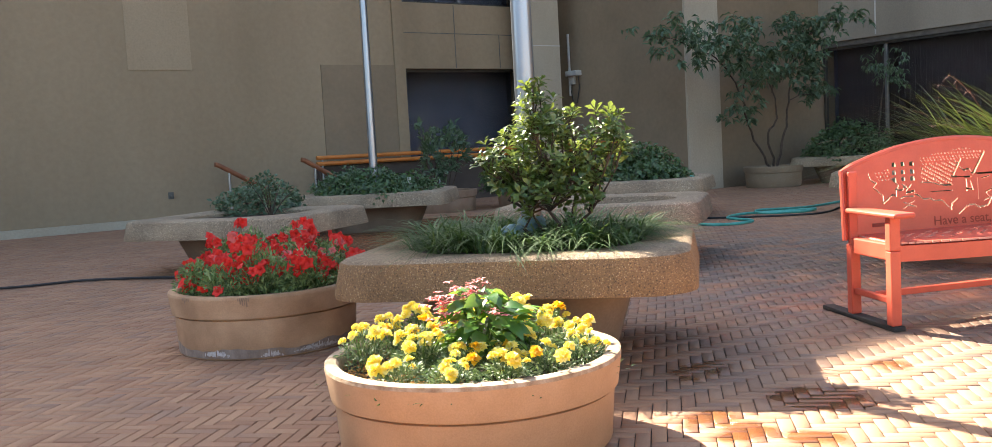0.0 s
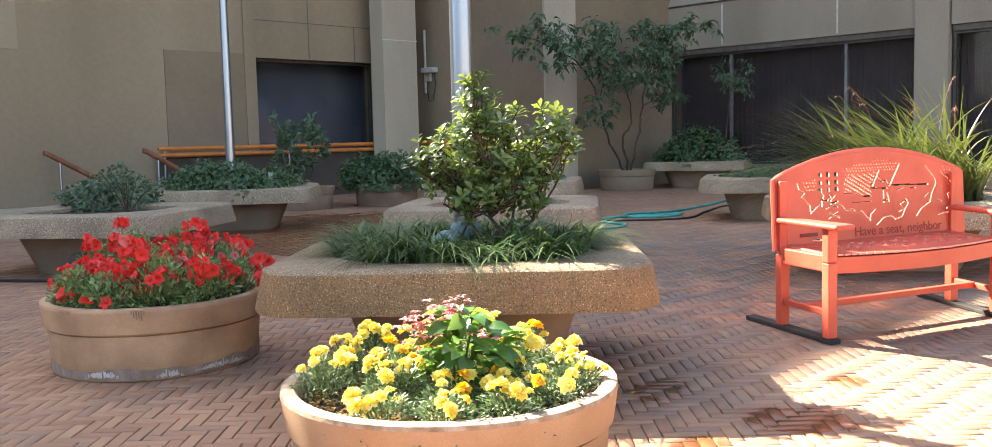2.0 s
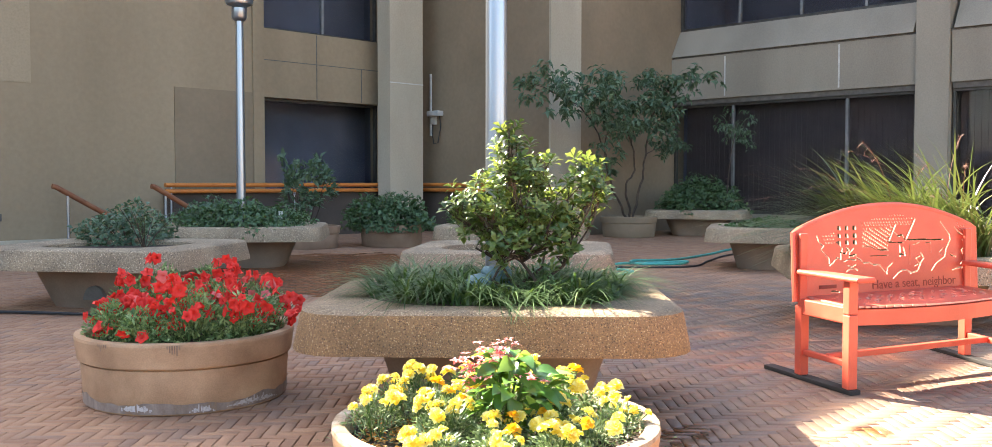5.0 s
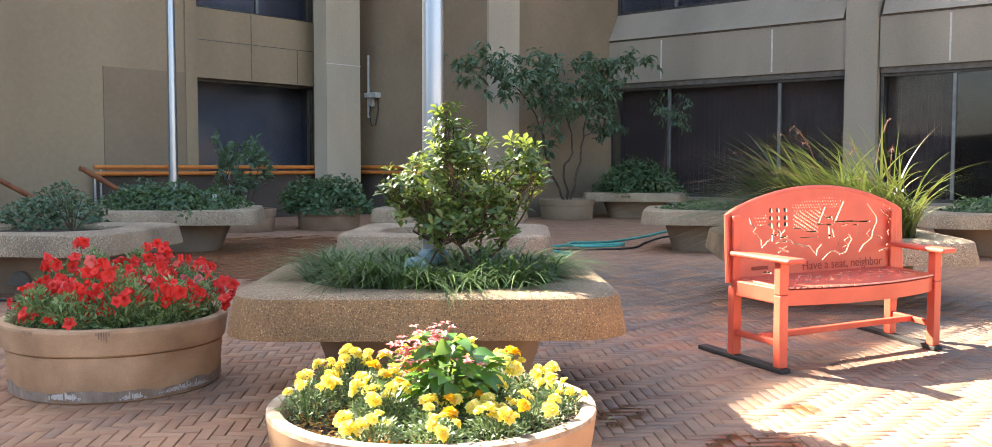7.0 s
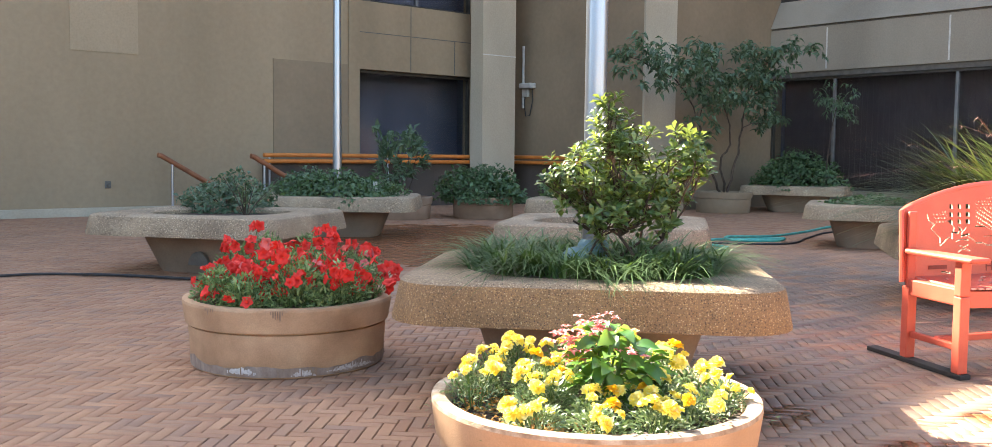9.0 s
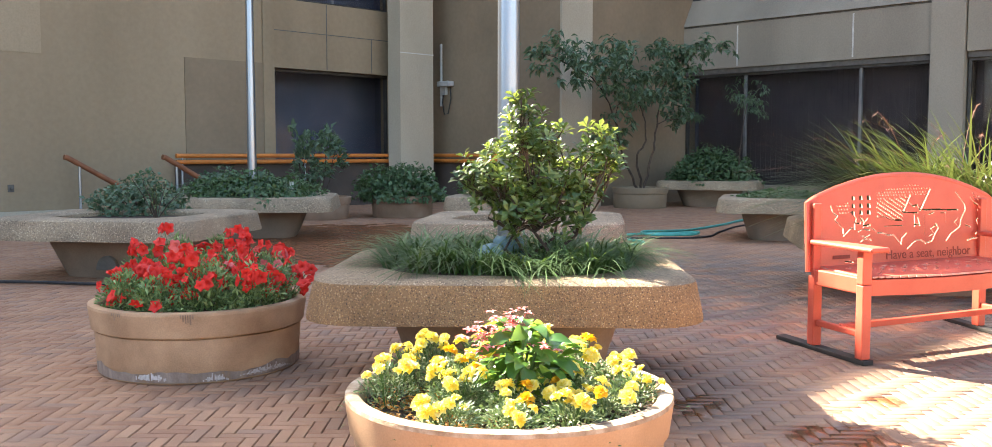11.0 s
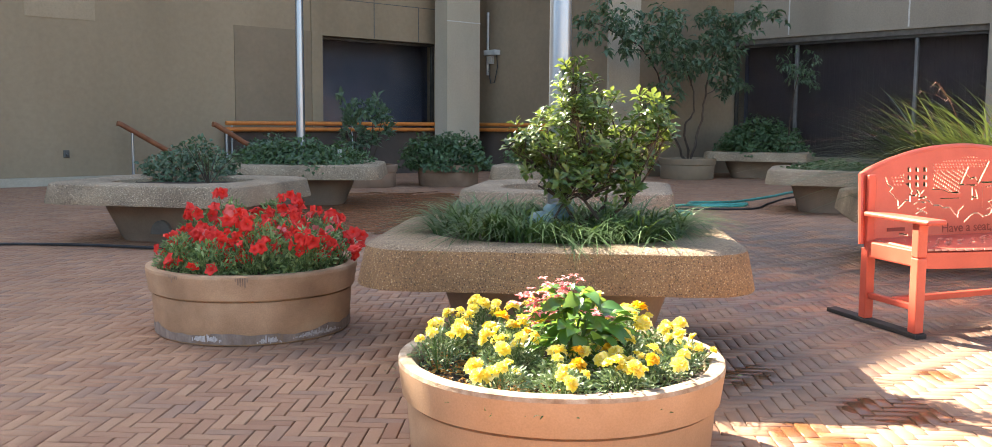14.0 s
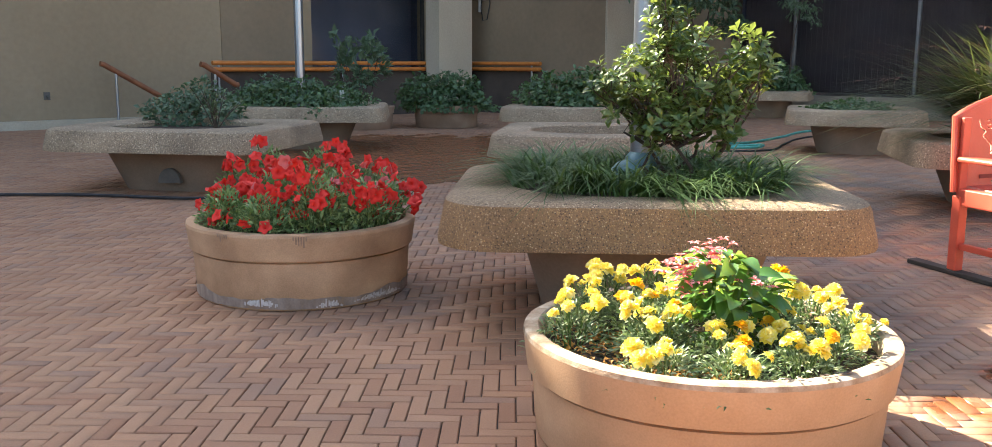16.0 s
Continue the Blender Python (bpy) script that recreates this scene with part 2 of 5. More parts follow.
BASEBLUE = material("weathered_zinc", [(0.085, 0.16, 0.185), (0.13, 0.225, 0.255)], 0.6, 0, 14, 90, 0.15)
RAIL = material("orange_painted_rail", [(0.5, 0.16, 0.03), (0.58, 0.2, 0.045)], 0.4, 0, 5, 80, 0.05, mix=0.2)
RAILD = material("rust_brown_rail", [(0.2, 0.07, 0.03), (0.26, 0.1, 0.045)], 0.5, 0, 5, 80, 0.05)
FRAME = material("bronze_frame", [(0.06, 0.055, 0.05), (0.085, 0.08, 0.07)], 0.45, 0.5, 5, 80, 0.03)
FRAMEP = material("pale_mullion", [(0.17, 0.17, 0.17), (0.22, 0.22, 0.22)], 0.45, 0.5, 5, 80, 0.03)
ROOM = material("dim_room", [(0.1, 0.105, 0.135), (0.125, 0.13, 0.16)], 0.95, 0, 1, 20, 0.0)
BLIND = material("dark_blind", [(0.075, 0.058, 0.056), (0.085, 0.066, 0.062)], 0.8, 0, 3, 30, 0.0)
HOSE = material("teal_hose", [(0.05, 0.3, 0.25), (0.08, 0.4, 0.33)], 0.4, 0, 10, 90, 0.03)
CABLE = material("black_cable", [(0.02, 0.02, 0.02), (0.03, 0.03, 0.03)], 0.6, 0, 10, 90, 0.03)
BOXGREY = material("grey_box", [(0.4, 0.39, 0.36), (0.48, 0.47, 0.43)], 0.6, 0, 6, 70, 0.05)
STEM = material("brown_bark", [(0.045, 0.032, 0.024), (0.095, 0.066, 0.046)], 0.9, 0, 14, 90, 0.5)
GSTEM = material("green_stem", [(0.06, 0.12, 0.03), (0.09, 0.16, 0.04)], 0.7, 0, 14, 90, 0.1)
BUSH = leafy("glossy_shrub_leaf", [(0.032, 0.068, 0.018), (0.055, 0.105, 0.026), (0.095, 0.15, 0.04), (0.21, 0.25, 0.075)], 0.3, (0.3, 0.38, 0.07), 0.22)
DARK = leafy("dark_shrub_leaf", [(0.055, 0.1, 0.06), (0.085, 0.14, 0.08), (0.12, 0.185, 0.105)], 0.42, (0.14, 0.24, 0.08), 0.2)
IVY = leafy("ivy_leaf", [(0.04, 0.08, 0.034), (0.065, 0.12, 0.05), (0.1, 0.17, 0.07)], 0.42, (0.15, 0.27, 0.05), 0.2)
MONDO = leafy("mondo_blade", [(0.018, 0.05, 0.012), (0.034, 0.08, 0.018), (0.055, 0.115, 0.028), (0.13, 0.19, 0.07)], 0.55, (0.14, 0.25, 0.04), 0.2)
GRASS = leafy("tall_grass_blade", [(0.028, 0.06, 0.02), (0.055, 0.1, 0.028), (0.085, 0.125, 0.034), (0.035, 0.075, 0.024), (0.12, 0.075, 0.04), (0.2, 0.2, 0.07), (0.045, 0.085, 0.03)], 0.42, (0.2, 0.25, 0.055), 0.2)
PLUME = leafy("grass_plume", [(0.13, 0.06, 0.04), (0.2, 0.1, 0.065)], 0.8, (0.2, 0.1, 0.06), 0.15)
MARI = leafy("marigold_leaf", [(0.05, 0.095, 0.03), (0.13, 0.19, 0.075), (0.34, 0.4, 0.22)], 0.55, (0.16, 0.25, 0.08), 0.15)
YELLOW = leafy("yellow_petal", [(0.9, 0.66, 0.04), (0.92, 0.76, 0.1), (0.94, 0.84, 0.26), (0.96, 0.89, 0.46)], 0.7, (0.92, 0.8, 0.15), 0.4)
AMBER = leafy("golden_petal", [(0.88, 0.5, 0.02), (0.9, 0.6, 0.03)], 0.6, (0.9, 0.55, 0.02), 0.25)
RED = leafy("red_petal", [(0.55, 0.01, 0.008), (0.75, 0.022, 0.014), (0.72, 0.03, 0.022), (0.8, 0.045, 0.025), (0.66, 0.02, 0.012)], 0.7, (0.8, 0.03, 0.02), 0.2)
PETLEAF = leafy("petunia_leaf", [(0.0625, 0.125, 0.0438), (0.138, 0.225, 0.075), (0.325, 0.425, 0.175)], 0.6, (0.25, 0.4, 0.1), 0.2)
FADED = leafy("faded_red_petal", [(0.62, 0.1, 0.09), (0.7, 0.16, 0.15), (0.42, 0.03, 0.03)], 0.7, (0.8, 0.15, 0.13), 0.2)
PINK = leafy("pink_floret", [(0.55, 0.1, 0.11), (0.68, 0.2, 0.19), (0.78, 0.4, 0.36)], 0.6, (0.8, 0.25, 0.22), 0.2)
BIGLEAF = leafy("broad_leaf", [(0.03, 0.09, 0.02), (0.055, 0.14, 0.03), (0.1, 0.21, 0.045), (0.2, 0.33, 0.09)], 0.27, (0.26, 0.42, 0.06), 0.28)
DRYLEAF = leafy("dry_leaf", [(0.4, 0.17, 0.03), (0.55, 0.28, 0.06), (0.25, 0.12, 0.04)], 0.8, (0.4, 0.2, 0.05), 0.15)


def dark_glass():
    m = bpy.data.materials.new("tinted_glass")
    m.use_nodes = True
    b = m.node_tree.nodes["Principled BSDF"]
    b.inputs["Base Color"].default_value = (0.8, 0.81, 0.84, 1)
    b.inputs["Roughness"].default_value = 0.02
    b.inputs["Transmission Weight"].default_value = 1.0
    b.inputs["IOR"].default_value = 1.22
    return m


GLASS = dark_glass()


# ---------------------------------------------------------------- builders
def thing(name, at, label, category, group="", turn=0.0, kind=""):
    ob = new(name)
    ob.matrix_basis = Matrix.Translation(Vector(at)) @ Matrix.Rotation(radians(turn), 4, "Z")
    ob.empty_display_size = 0.1
    return tagged(ob, label, category, group, kind)


def finish(me, mat, smooth):
    me.materials.append(mat)
    if smooth:
        me.polygons.foreach_set("use_smooth", [True] * len(me.polygons))
    return me


def part(name, bm, mat, parent=None, label="", smooth=False, kind=""):
    me = bpy.data.meshes.new(name)
    bm.to_mesh(me)
    bm.free()
    ob = new(name, finish(me, mat, smooth))
    ob.parent = parent
    if smooth:
        me.set_sharp_from_angle(angle=radians(38))
    return tagged(ob, label, kind=kind)


def raw(name, verts, faces, mat, parent=None, label="", smooth=False, kind=""):
    me = bpy.data.meshes.new(name)
    me.from_pydata([tuple(v) for v in verts], [], faces)
    me.update()
    ob = new(name, finish(me, mat, smooth))
    ob.parent = parent
    return tagged(ob, label, kind=kind)


def box(bm, x0, y0, z0, x1, y1, z1, m=None):
    vs = [bm.verts.new((m @ Vector(c)) if m else c) for c in ((x0, y0, z0), (x1, y0, z0), (x1, y1, z0), (x0, y1, z0), (x0, y0, z1), (x1, y0, z1), (x1, y1, z1), (x0, y1, z1))]
    for f in ((3, 2, 1, 0), (4, 5, 6, 7), (0, 1, 5, 4), (1, 2, 6, 5), (2, 3, 7, 6), (3, 0, 4, 7)):
        bm.faces.new([vs[i] for i in f])
    return vs


def soft_box(x0, y0, z0, x1, y1, z1, r=0.006, seg=2):
    bm = bmesh.new()
    box(bm, x0, y0, z0, x1, y1, z1)
    bmesh.ops.bevel(bm, geom=bm.edges[:], offset=r, segments=seg, affect="EDGES", profile=0.5)
    return bm


def loft(loops, close_bottom=False, close_top=False):
    """Closed rings of equal count, joined one to the next."""
    bm = bmesh.new()
    rings = [[bm.verts.new(p) for p in loop] for loop in loops]
    k = len(rings[0])
    for a, b in zip(rings, rings[1:]):
        for i in range(k):
            bm.faces.new((a[i], a[(i + 1) % k], b[(i + 1) % k], b[i]))
    if close_bottom:
        bm.faces.new(rings[0][::-1])
    if close_top:
        bm.faces.new(rings[-1])
    return bm


def ring(r, z, k=64, wob=0.0, seed=0):
    return [((r + wob * noise.noise((math.cos(2 * math.pi * i / k) * 2 + seed, math.sin(2 * math.pi * i / k) * 2, z * 5))) * math.cos(2 * math.pi * i / k), (r + wob * noise.noise((math.cos(2 * math.pi * i / k) * 2 + seed, math.sin(2 * math.pi * i / k) * 2, z * 5))) * math.sin(2 * math.pi * i / k), z) for i in range(k)]


def squircle(w, d, r, z, k=96):
    """A rounded rectangle, its points spread by angle."""
    out = []
    for i in range(k):
        a = 2 * math.pi * (i + 0.5) / k
        ca, sa = math.cos(a), math.sin(a)
        t = min(w / 2 / max(1e-9, abs(ca)), d / 2 / max(1e-9, abs(sa)))
        x, y = ca * t, sa * t
        cx, cy = w / 2 - r, d / 2 - r
        if abs(x) > cx and abs(y) > cy:
            ox, oy = math.copysign(cx, x), math.copysign(cy, y)
            bq = ca * ox + sa * oy
            t = bq + math.sqrt(max(0.0, bq * bq - (ox * ox + oy * oy - r * r)))
            x, y = ca * t, sa * t
        out.append((x, y, z))
    return out


def tube(points, radius, k=8, taper=None):
    """A round bar along points; taper gives the end's radius."""
    bm = bmesh.new()
    pts = [Vector(p) for p in points]
    rings = []
    side = None
    for i, p in enumerate(pts):
        way = (pts[min(i + 1, len(pts) - 1)] - pts[max(i - 1, 0)]).normalized()
        if side is None:
            side = way.orthogonal().normalized()
        side = (side - way * side.dot(way)).normalized()
        up = way.cross(side)
        rr = radius if taper is None else radius + (taper - radius) * i / (len(pts) - 1)
        rings.append([bm.verts.new(p + (side * math.cos(2 * math.pi * j / k) + up * math.sin(2 * math.pi * j / k)) * rr) for j in range(k)])
    for a, b in zip(rings, rings[1:]):
        for j in range(k):
            bm.faces.new((a[j], a[(j + 1) % k], b[(j + 1) % k], b[j]))
    bm.faces.new(rings[0][::-1])
    bm.faces.new(rings[-1])
    return bm


def smooth_path(pts, n=10):
    out = []
    for i in range(len(pts) - 1):
        p0, p1, p2, p3 = (Vector(pts[max(0, min(len(pts) - 1, j))]) for j in (i - 1, i, i + 1, i + 2))
        for k in range(n):
            t = k / n
            out.append(0.5 * ((2 * p1) + (p2 - p0) * t + (2 * p0 - 5 * p1 + 4 * p2 - p3) * t * t + (3 * p1 - p0 - 3 * p2 + p3) * t ** 3))
    out.append(Vector(pts[-1]))
    return out


def unit(a):
    return a / np.maximum(1e-9, np.linalg.norm(a, axis=-1, keepdims=True))


def leaves(base, way, face, length, width, fold=0.25, droop=0.2, belly=0.45):
    """Leaf blades of six corners and a folded midrib, as vertices and faces."""
    base, way, face = np.asarray(base, float), unit(np.asarray(way, float)), np.asarray(face, float)
    side = unit(np.cross(way, face))
    up = unit(np.cross(side, way))
    L, W = np.asarray(length, float).reshape(-1, 1), np.asarray(width, float).reshape(-1, 1)
    mid = base + way * L * belly + up * L * 0.03
    tip = base + way * L - up * L * droop
    far = base + way * L * 0.78 - up * L * droop * 0.45
    v = np.stack([base, mid + side * W / 2 + up * W * fold, mid, mid - side * W / 2 + up * W * fold, far + side * W * 0.3 + up * W * fold * 0.6, far, far - side * W * 0.3 + up * W * fold * 0.6, tip], 1).reshape(-1, 3)
    n = len(base)
    f = []
    for i in range(n):
        o = 8 * i
        f += [(o, o + 2, o + 1), (o, o + 3, o + 2), (o + 1, o + 2, o + 5, o + 4), (o + 2, o + 3, o + 6, o + 5), (o + 4, o + 5, o + 7), (o + 5, o + 6, o + 7)]
    return v, f


def broad_leaves(base, way, face, length, width, droop=0.3):
    """Oval leaves of six cross rows with a sunken midrib, arching to a drooping tip."""
    base, way, face = np.asarray(base, float), unit(np.asarray(way, float)), np.asarray(face, float)
    side = unit(np.cross(way, face))
    up = unit(np.cross(side, way))
    L, W = np.asarray(length, float).reshape(-1, 1), np.asarray(width, float).reshape(-1, 1)
    rows = []
    for t, w in ((0.0, 0.06), (0.14, 0.5), (0.34, 0.94), (0.56, 0.96), (0.78, 0.6), (1.0, 0.03)):
        c = base + way * L * t + up * L * (0.25 * t - (0.25 + droop) * t * t)
        rows += [c - side * W * w / 2 + up * W * 0.13 * w, c, c + side * W * w / 2 + up * W * 0.13 * w]
    v = np.stack(rows, 1).reshape(-1, 3)
    f = [(18 * i + 3 * r + k, 18 * i + 3 * r + k + 1, 18 * i + 3 * r + k + 4, 18 * i + 3 * r + k + 3) for i in range(len(base)) for r in range(5) for k in (0, 1)]
    return v, f


def blades(base, way, length, width, bend, seg=5):
    """Grass blades: narrow strips that rise along way and bow over."""
    base, way = np.asarray(base, float), unit(np.asarray(way, float))
    n = len(base)
    flat = way * np.array([1, 1, 0])
    flat = unit(flat + 1e-6)
    side = np.stack([-flat[:, 1], flat[:, 0], np.zeros(n)], 1)
    L, W, B = (np.asarray(q, float).reshape(-1, 1) for q in (length, width, bend))
    rows = []
    for s in range(seg + 1):
        t = s / seg
        c = base + way * L * t + flat * L * B * t * t * 0.6 - np.array([0, 0, 1.0]) * L * B * t ** 2.2 * 0.55
        w = W * (1 - t ** 1.6) * 0.5 + 0.0003
        rows += [c - side * w, c + side * w]
    v = np.stack(rows, 1).reshape(-1, 3)
    f = []
    k = 2 * (seg + 1)
    for i in range(n):
        o = i * k
        f += [(o + 2 * s, o + 2 * s + 1, o + 2 * s + 3, o + 2 * s + 2) for s in range(seg)]
    return v, f


def mound(rng, n, rx, ry, rz, shell=0.55):
    """Points in the outer part of a lumpy half dome, with outward ways."""
    d = unit(rng.normal(size=(n, 3)))
    d[:, 2] = np.abs(d[:, 2]) * 1.0 - 0.08
    lump = np.array([1 + 0.35 * noise.noise(Vector(q) * 2.1 + Vector((rx * 7, ry * 3, 1.7))) for q in d])
    r = (shell + (1 - shell) * rng.random(n) ** 0.6) * lump
    return d * r[:, None] * np.array([rx, ry, rz]), d


# ---------------------------------------------------------------- ground
def ground():
    g = bmesh.new()
    box(g, -300, -300, -0.3, 300, 300, -0.012)
    return part("ground", g, MORTAR, None, "dark mortar bed under the herringbone brick paving", kind="structure")


GROUND = tagged(ground(), category="ground")


# ---------------------------------------------------------------- building
def wall_object(name, boxes, mat, label):
    bm = bmesh.new()
    for b in boxes:
        box(bm, *b)
    ob = part(name, bm, mat, None, label, kind="structure")
    ob.matrix_basis = SITE
    tagged(ob, category="wall")
    return ob


WY, RX, BY, BX = 21.1, 22.3, 16.15, 17.15      # long wall, window wall, block's front, block's side
ROOF = 14.1
wall_object("wall_north", [(-16, WY, -0.2, 12.3, WY + 0.5, ROOF), (12.3, WY, 3.4, 15.95, WY + 0.5, 5.06), (12.3, WY, 7.2, 15.95, WY + 0.5, ROOF), (15.95, WY, -0.2, BX, WY + 0.5, ROOF)], WALL, "tall smooth tan concrete wall in the shade")
wall_object("trim_upper_panel", [(5.56, WY - 0.012, 3.34, 6.92, WY - 0.002, 7.5)], PALE_W, "slightly paler concrete panel high on the wall")
wall_object("wall_block", [(BX, BY, -0.2, BX + 0.4, WY, ROOF), (BX + 0.4, BY, -0.2, RX + 3.2, BY + 0.4, ROOF)], WALL_B, "projecting tan concrete block beside the windows")
# two unseen walls added behind and beside the camera, low to admit skylight
wall_object("wall_south", [(-16, -16.4, -0.2, RX, -16, 3.2)], WALL, "unseen tan concrete wall added to close the courtyard")
wall_object("wall_west", [(-16.4, -16, -0.2, -16, WY, 3.2)], WALL, "unseen tan concrete wall added to close the courtyard")
wall_object("trim_panel", [(10.0, WY - 0.03, 0.0, 12.0, WY - 0.002, 3.48)], WALL_B, "slightly darker flat concrete panel on the wall")
wall_object("trim_jamb", [(12.0, WY - 0.06, 0.0, 12.3, WY - 0.002, 9.0)], WALL, "narrow raised concrete jamb beside the window")
wall_object("baseboard", [(-16, WY - 0.16, -0.1, 8.4, WY - 0.002, 0.16)], PALE, "low pale concrete kerb along the wall")
wall_object("trim_joints", [(x - 0.012, WY - 0.006, z0, x + 0.012, WY - 0.002, z1) for x, z0, z1 in ((13.86, 3.42, 5.04), (15.27, 3.42, 4.3))] + [(12.32, WY - 0.006, 4.29, 15.9, WY - 0.002, 4.31)], DARK_JOINT_SHADE, "fine dark joints between concrete panels")
wall_object("column_1", [(15.42, 20.1, -0.1, 16.54, 20.6, ROOF)], PALE, "square pale concrete column in front of the wall")
wall_object("trim_column", [(15.41, 20.09, 3.90, 16.55, 20.098, 3.925)], JOINT, "pale joint across the column")
wall_object("pilaster_1", [(BX - 0.03, BY - 0.06, -0.1, BX + 1.12, BY - 0.002, ROOF)], PALE, "pale concrete pilaster at the block's corner")

# the window wall: deep band, sloped band, sill and columns
wall_object("wall_east", [(RX + 0.06, -16, -0.2, RX + 0.75, BY, 0.5), (RX, 9.45, 3.6, RX + 0.8, BY, 4.75), (RX, -16, 3.6, RX + 0.8, 8.65, 4.75), (RX + 0.45, -16, 7.8, RX + 0.9, BY, 11.5)], GREY, "grey concrete bands over dark ribbon windows")


def sloped_band():
    bm = bmesh.new()
    for y0, y1 in ((9.5, BY - 0.02), (-16, 8.6)):
        vs = [bm.verts.new(p) for p in ((RX - 0.05, y0, 4.8), (RX + 0.38, y0, 5.55), (RX + 0.8, y0, 5.55), (RX + 0.8, y0, 4.8), (RX - 0.05, y1, 4.8), (RX + 0.38, y1, 5.55), (RX + 0.8, y1, 5.55), (RX + 0.8, y1, 4.8))]
        for f in ((0, 1, 2, 3), (7, 6, 5, 4), (0, 4, 5, 1), (1, 5, 6, 2), (2, 6, 7, 3), (3, 7, 4, 0)):
            bm.faces.new([vs[i] for i in f])
    ob = part("trim_sloped_band", bm, GREY, None, "sloped grey concrete band under the upper windows", kind="structure")
    ob.matrix_basis = SITE
    tagged(ob, category="trim")


sloped_band()
# the shadow in this gap is given by its dark colour
wall_object("trim_band_gap", [(RX + 0.02, -16, 4.75, RX + 0.7, BY - 0.01, 4.8)], DARK_JOINT_SHADE, "gap between the concrete bands, its shadow put in a dark colour")
wall_object("column_2", [(RX - 0.08, 8.68, -0.1, RX + 0.9, 9.42, 11.5)], GREY, "grey concrete column between the ribbon windows")
wall_object("trim_seams", [(RX - 0.006, y - 0.02, 3.65, RX - 0.001, y + 0.02, 4.7) for y in (14.46, 11.29, 7.12, 3.9, 0.7)], JOINT, "pale sealant joints between concrete panels")
# dark colour here stands for the shade under the band
wall_object("trim_soffit", [(RX + 0.06, 9.46, 3.46, RX + 0.5, BY - 0.01, 3.596), (RX + 0.06, -16, 3.46, RX + 0.5, 8.64, 3.596)], DARK_JOINT_SHADE, "soffit strip over the windows, its shade put in a dark colour")
wall_object("wall_room_east", [(RX + 2.6, -16, -0.2, RX + 2.9, BY, 11.5), (RX + 0.8, -16, 5.4, RX + 2.6, BY, 5.5), (RX + 0.8, -16, 0.3, RX + 2.6, BY, 0.4), (RX + 0.8, -16, 3.8, RX + 2.6, BY, 3.9), (RX + 0.8, -16, 8, RX + 2.6, BY, 8.1), (RX + 0.8, -16.4, -0.2, RX + 2.9, -16, 11.5), (RX + 0.6, BY - 0.1, -0.2, RX + 2.6, BY - 0.02, 11.5)], ROOM, "dim interior behind the ribbon windows")
wall_object("wall_room_north", [(12.0, WY + 1.2, -0.2, 16.3, WY + 1.4, 8), (11.8, WY + 0.5, -0.2, 12.0, WY + 1.4, 8), (16.3, WY + 0.5, -0.2, 16.5, WY + 1.4, 8), (12, WY + 0.5, 3.5, 16.3, WY + 1.2, 3.6), (12, WY + 0.5, 7.4, 16.3, WY + 1.2, 7.5), (12, WY + 0.5, -0.2, 16.3, WY + 1.2, -0.05)], ROOM, "dim interior behind the window")


def window(name, corners, uprights, mat, label):
    """A glazed opening between two upper and lower corners in the building's axes, on x or on y."""
    (x0, y0, z0), (x1, y1, z1) = corners
    w = thing(name, (0, 0, 0), label, "window", kind="structure")
    w.matrix_basis = SITE
    along_x = abs(x1 - x0) > abs(y1 - y0)
    t = 0.05

    def bar(a0, a1, z0, z1, t=t):
        return soft_box(a0, y0 - t, z0, a1, y0 + t, z1, 0.008) if along_x else soft_box(x0 - t, a0, z0, x0 + t, a1, z1, 0.008)

    lo, hi = (x0, x1) if along_x else (y0, y1)
    for a0, a1, b0, b1 in ((lo, hi, z1 - 0.07, z1), (lo, hi, z0, z0 + 0.07), (lo, lo + 0.07, z0 + 0.07, z1 - 0.07), (hi - 0.07, hi, z0 + 0.07, z1 - 0.07)):
        part("window_frame", bar(a0, a1, b0, b1), mat, w)
    cuts = [lo + 0.07] + [q for q in uprights] + [hi - 0.07]
    for q in uprights:
        part("mullion", bar(q - 0.035, q + 0.035, z0 + 0.07, z1 - 0.07), FRAMEP, w)
    for a, b in zip(cuts, cuts[1:]):
        pane = part("pane", bar(a + 0.03, b - 0.03, z0 + 0.06, z1 - 0.06, 0.006), GLASS, w, "dark tinted glass")
        pane.visible_shadow = False
    return w


window("window_1", ((12.3, WY + 0.25, 0.05), (15.95, WY + 0.25, 3.4)), [], FRAME, "large dark tinted window set deep in the concrete wall")
window("window_2", ((12.3, WY + 0.25, 5.06), (15.95, WY + 0.25, 7.2)), [14.2], FRAME, "dark upper window in the concrete wall")
window("window_3", ((RX + 0.17, 9.45, 0.5), (RX + 0.17, BY - 0.02, 3.46)), [11.13, 14.28], FRAME, "dark ribbon window with drawn blinds")
window("window_4", ((RX + 0.17, -2.0, 0.5), (RX + 0.17, 8.65, 3.46)), [7.04, 4.6, 2.2, -0.2], FRAME, "dark ribbon window with drawn blinds")
window("window_5", ((RX + 0.45, 9.45, 5.55), (RX + 0.45, BY - 0.02, 7.8)), [10.81, 12.5, 14.27], FRAME, "dark upper ribbon window")
window("window_6", ((RX + 0.45, -2.0, 5.55), (RX + 0.45, 8.65, 7.8)), [7.04, 4.6, 2.2], FRAME, "dark upper ribbon window")
wall_object("wall_east_end", [(RX + 0.1, -16, 0.5, RX + 0.75, -2.0, 3.6), (RX + 0.35, -16, 5.55, RX + 0.75, -2.0, 7.8)], GREY, "plain grey concrete wall past the windows")


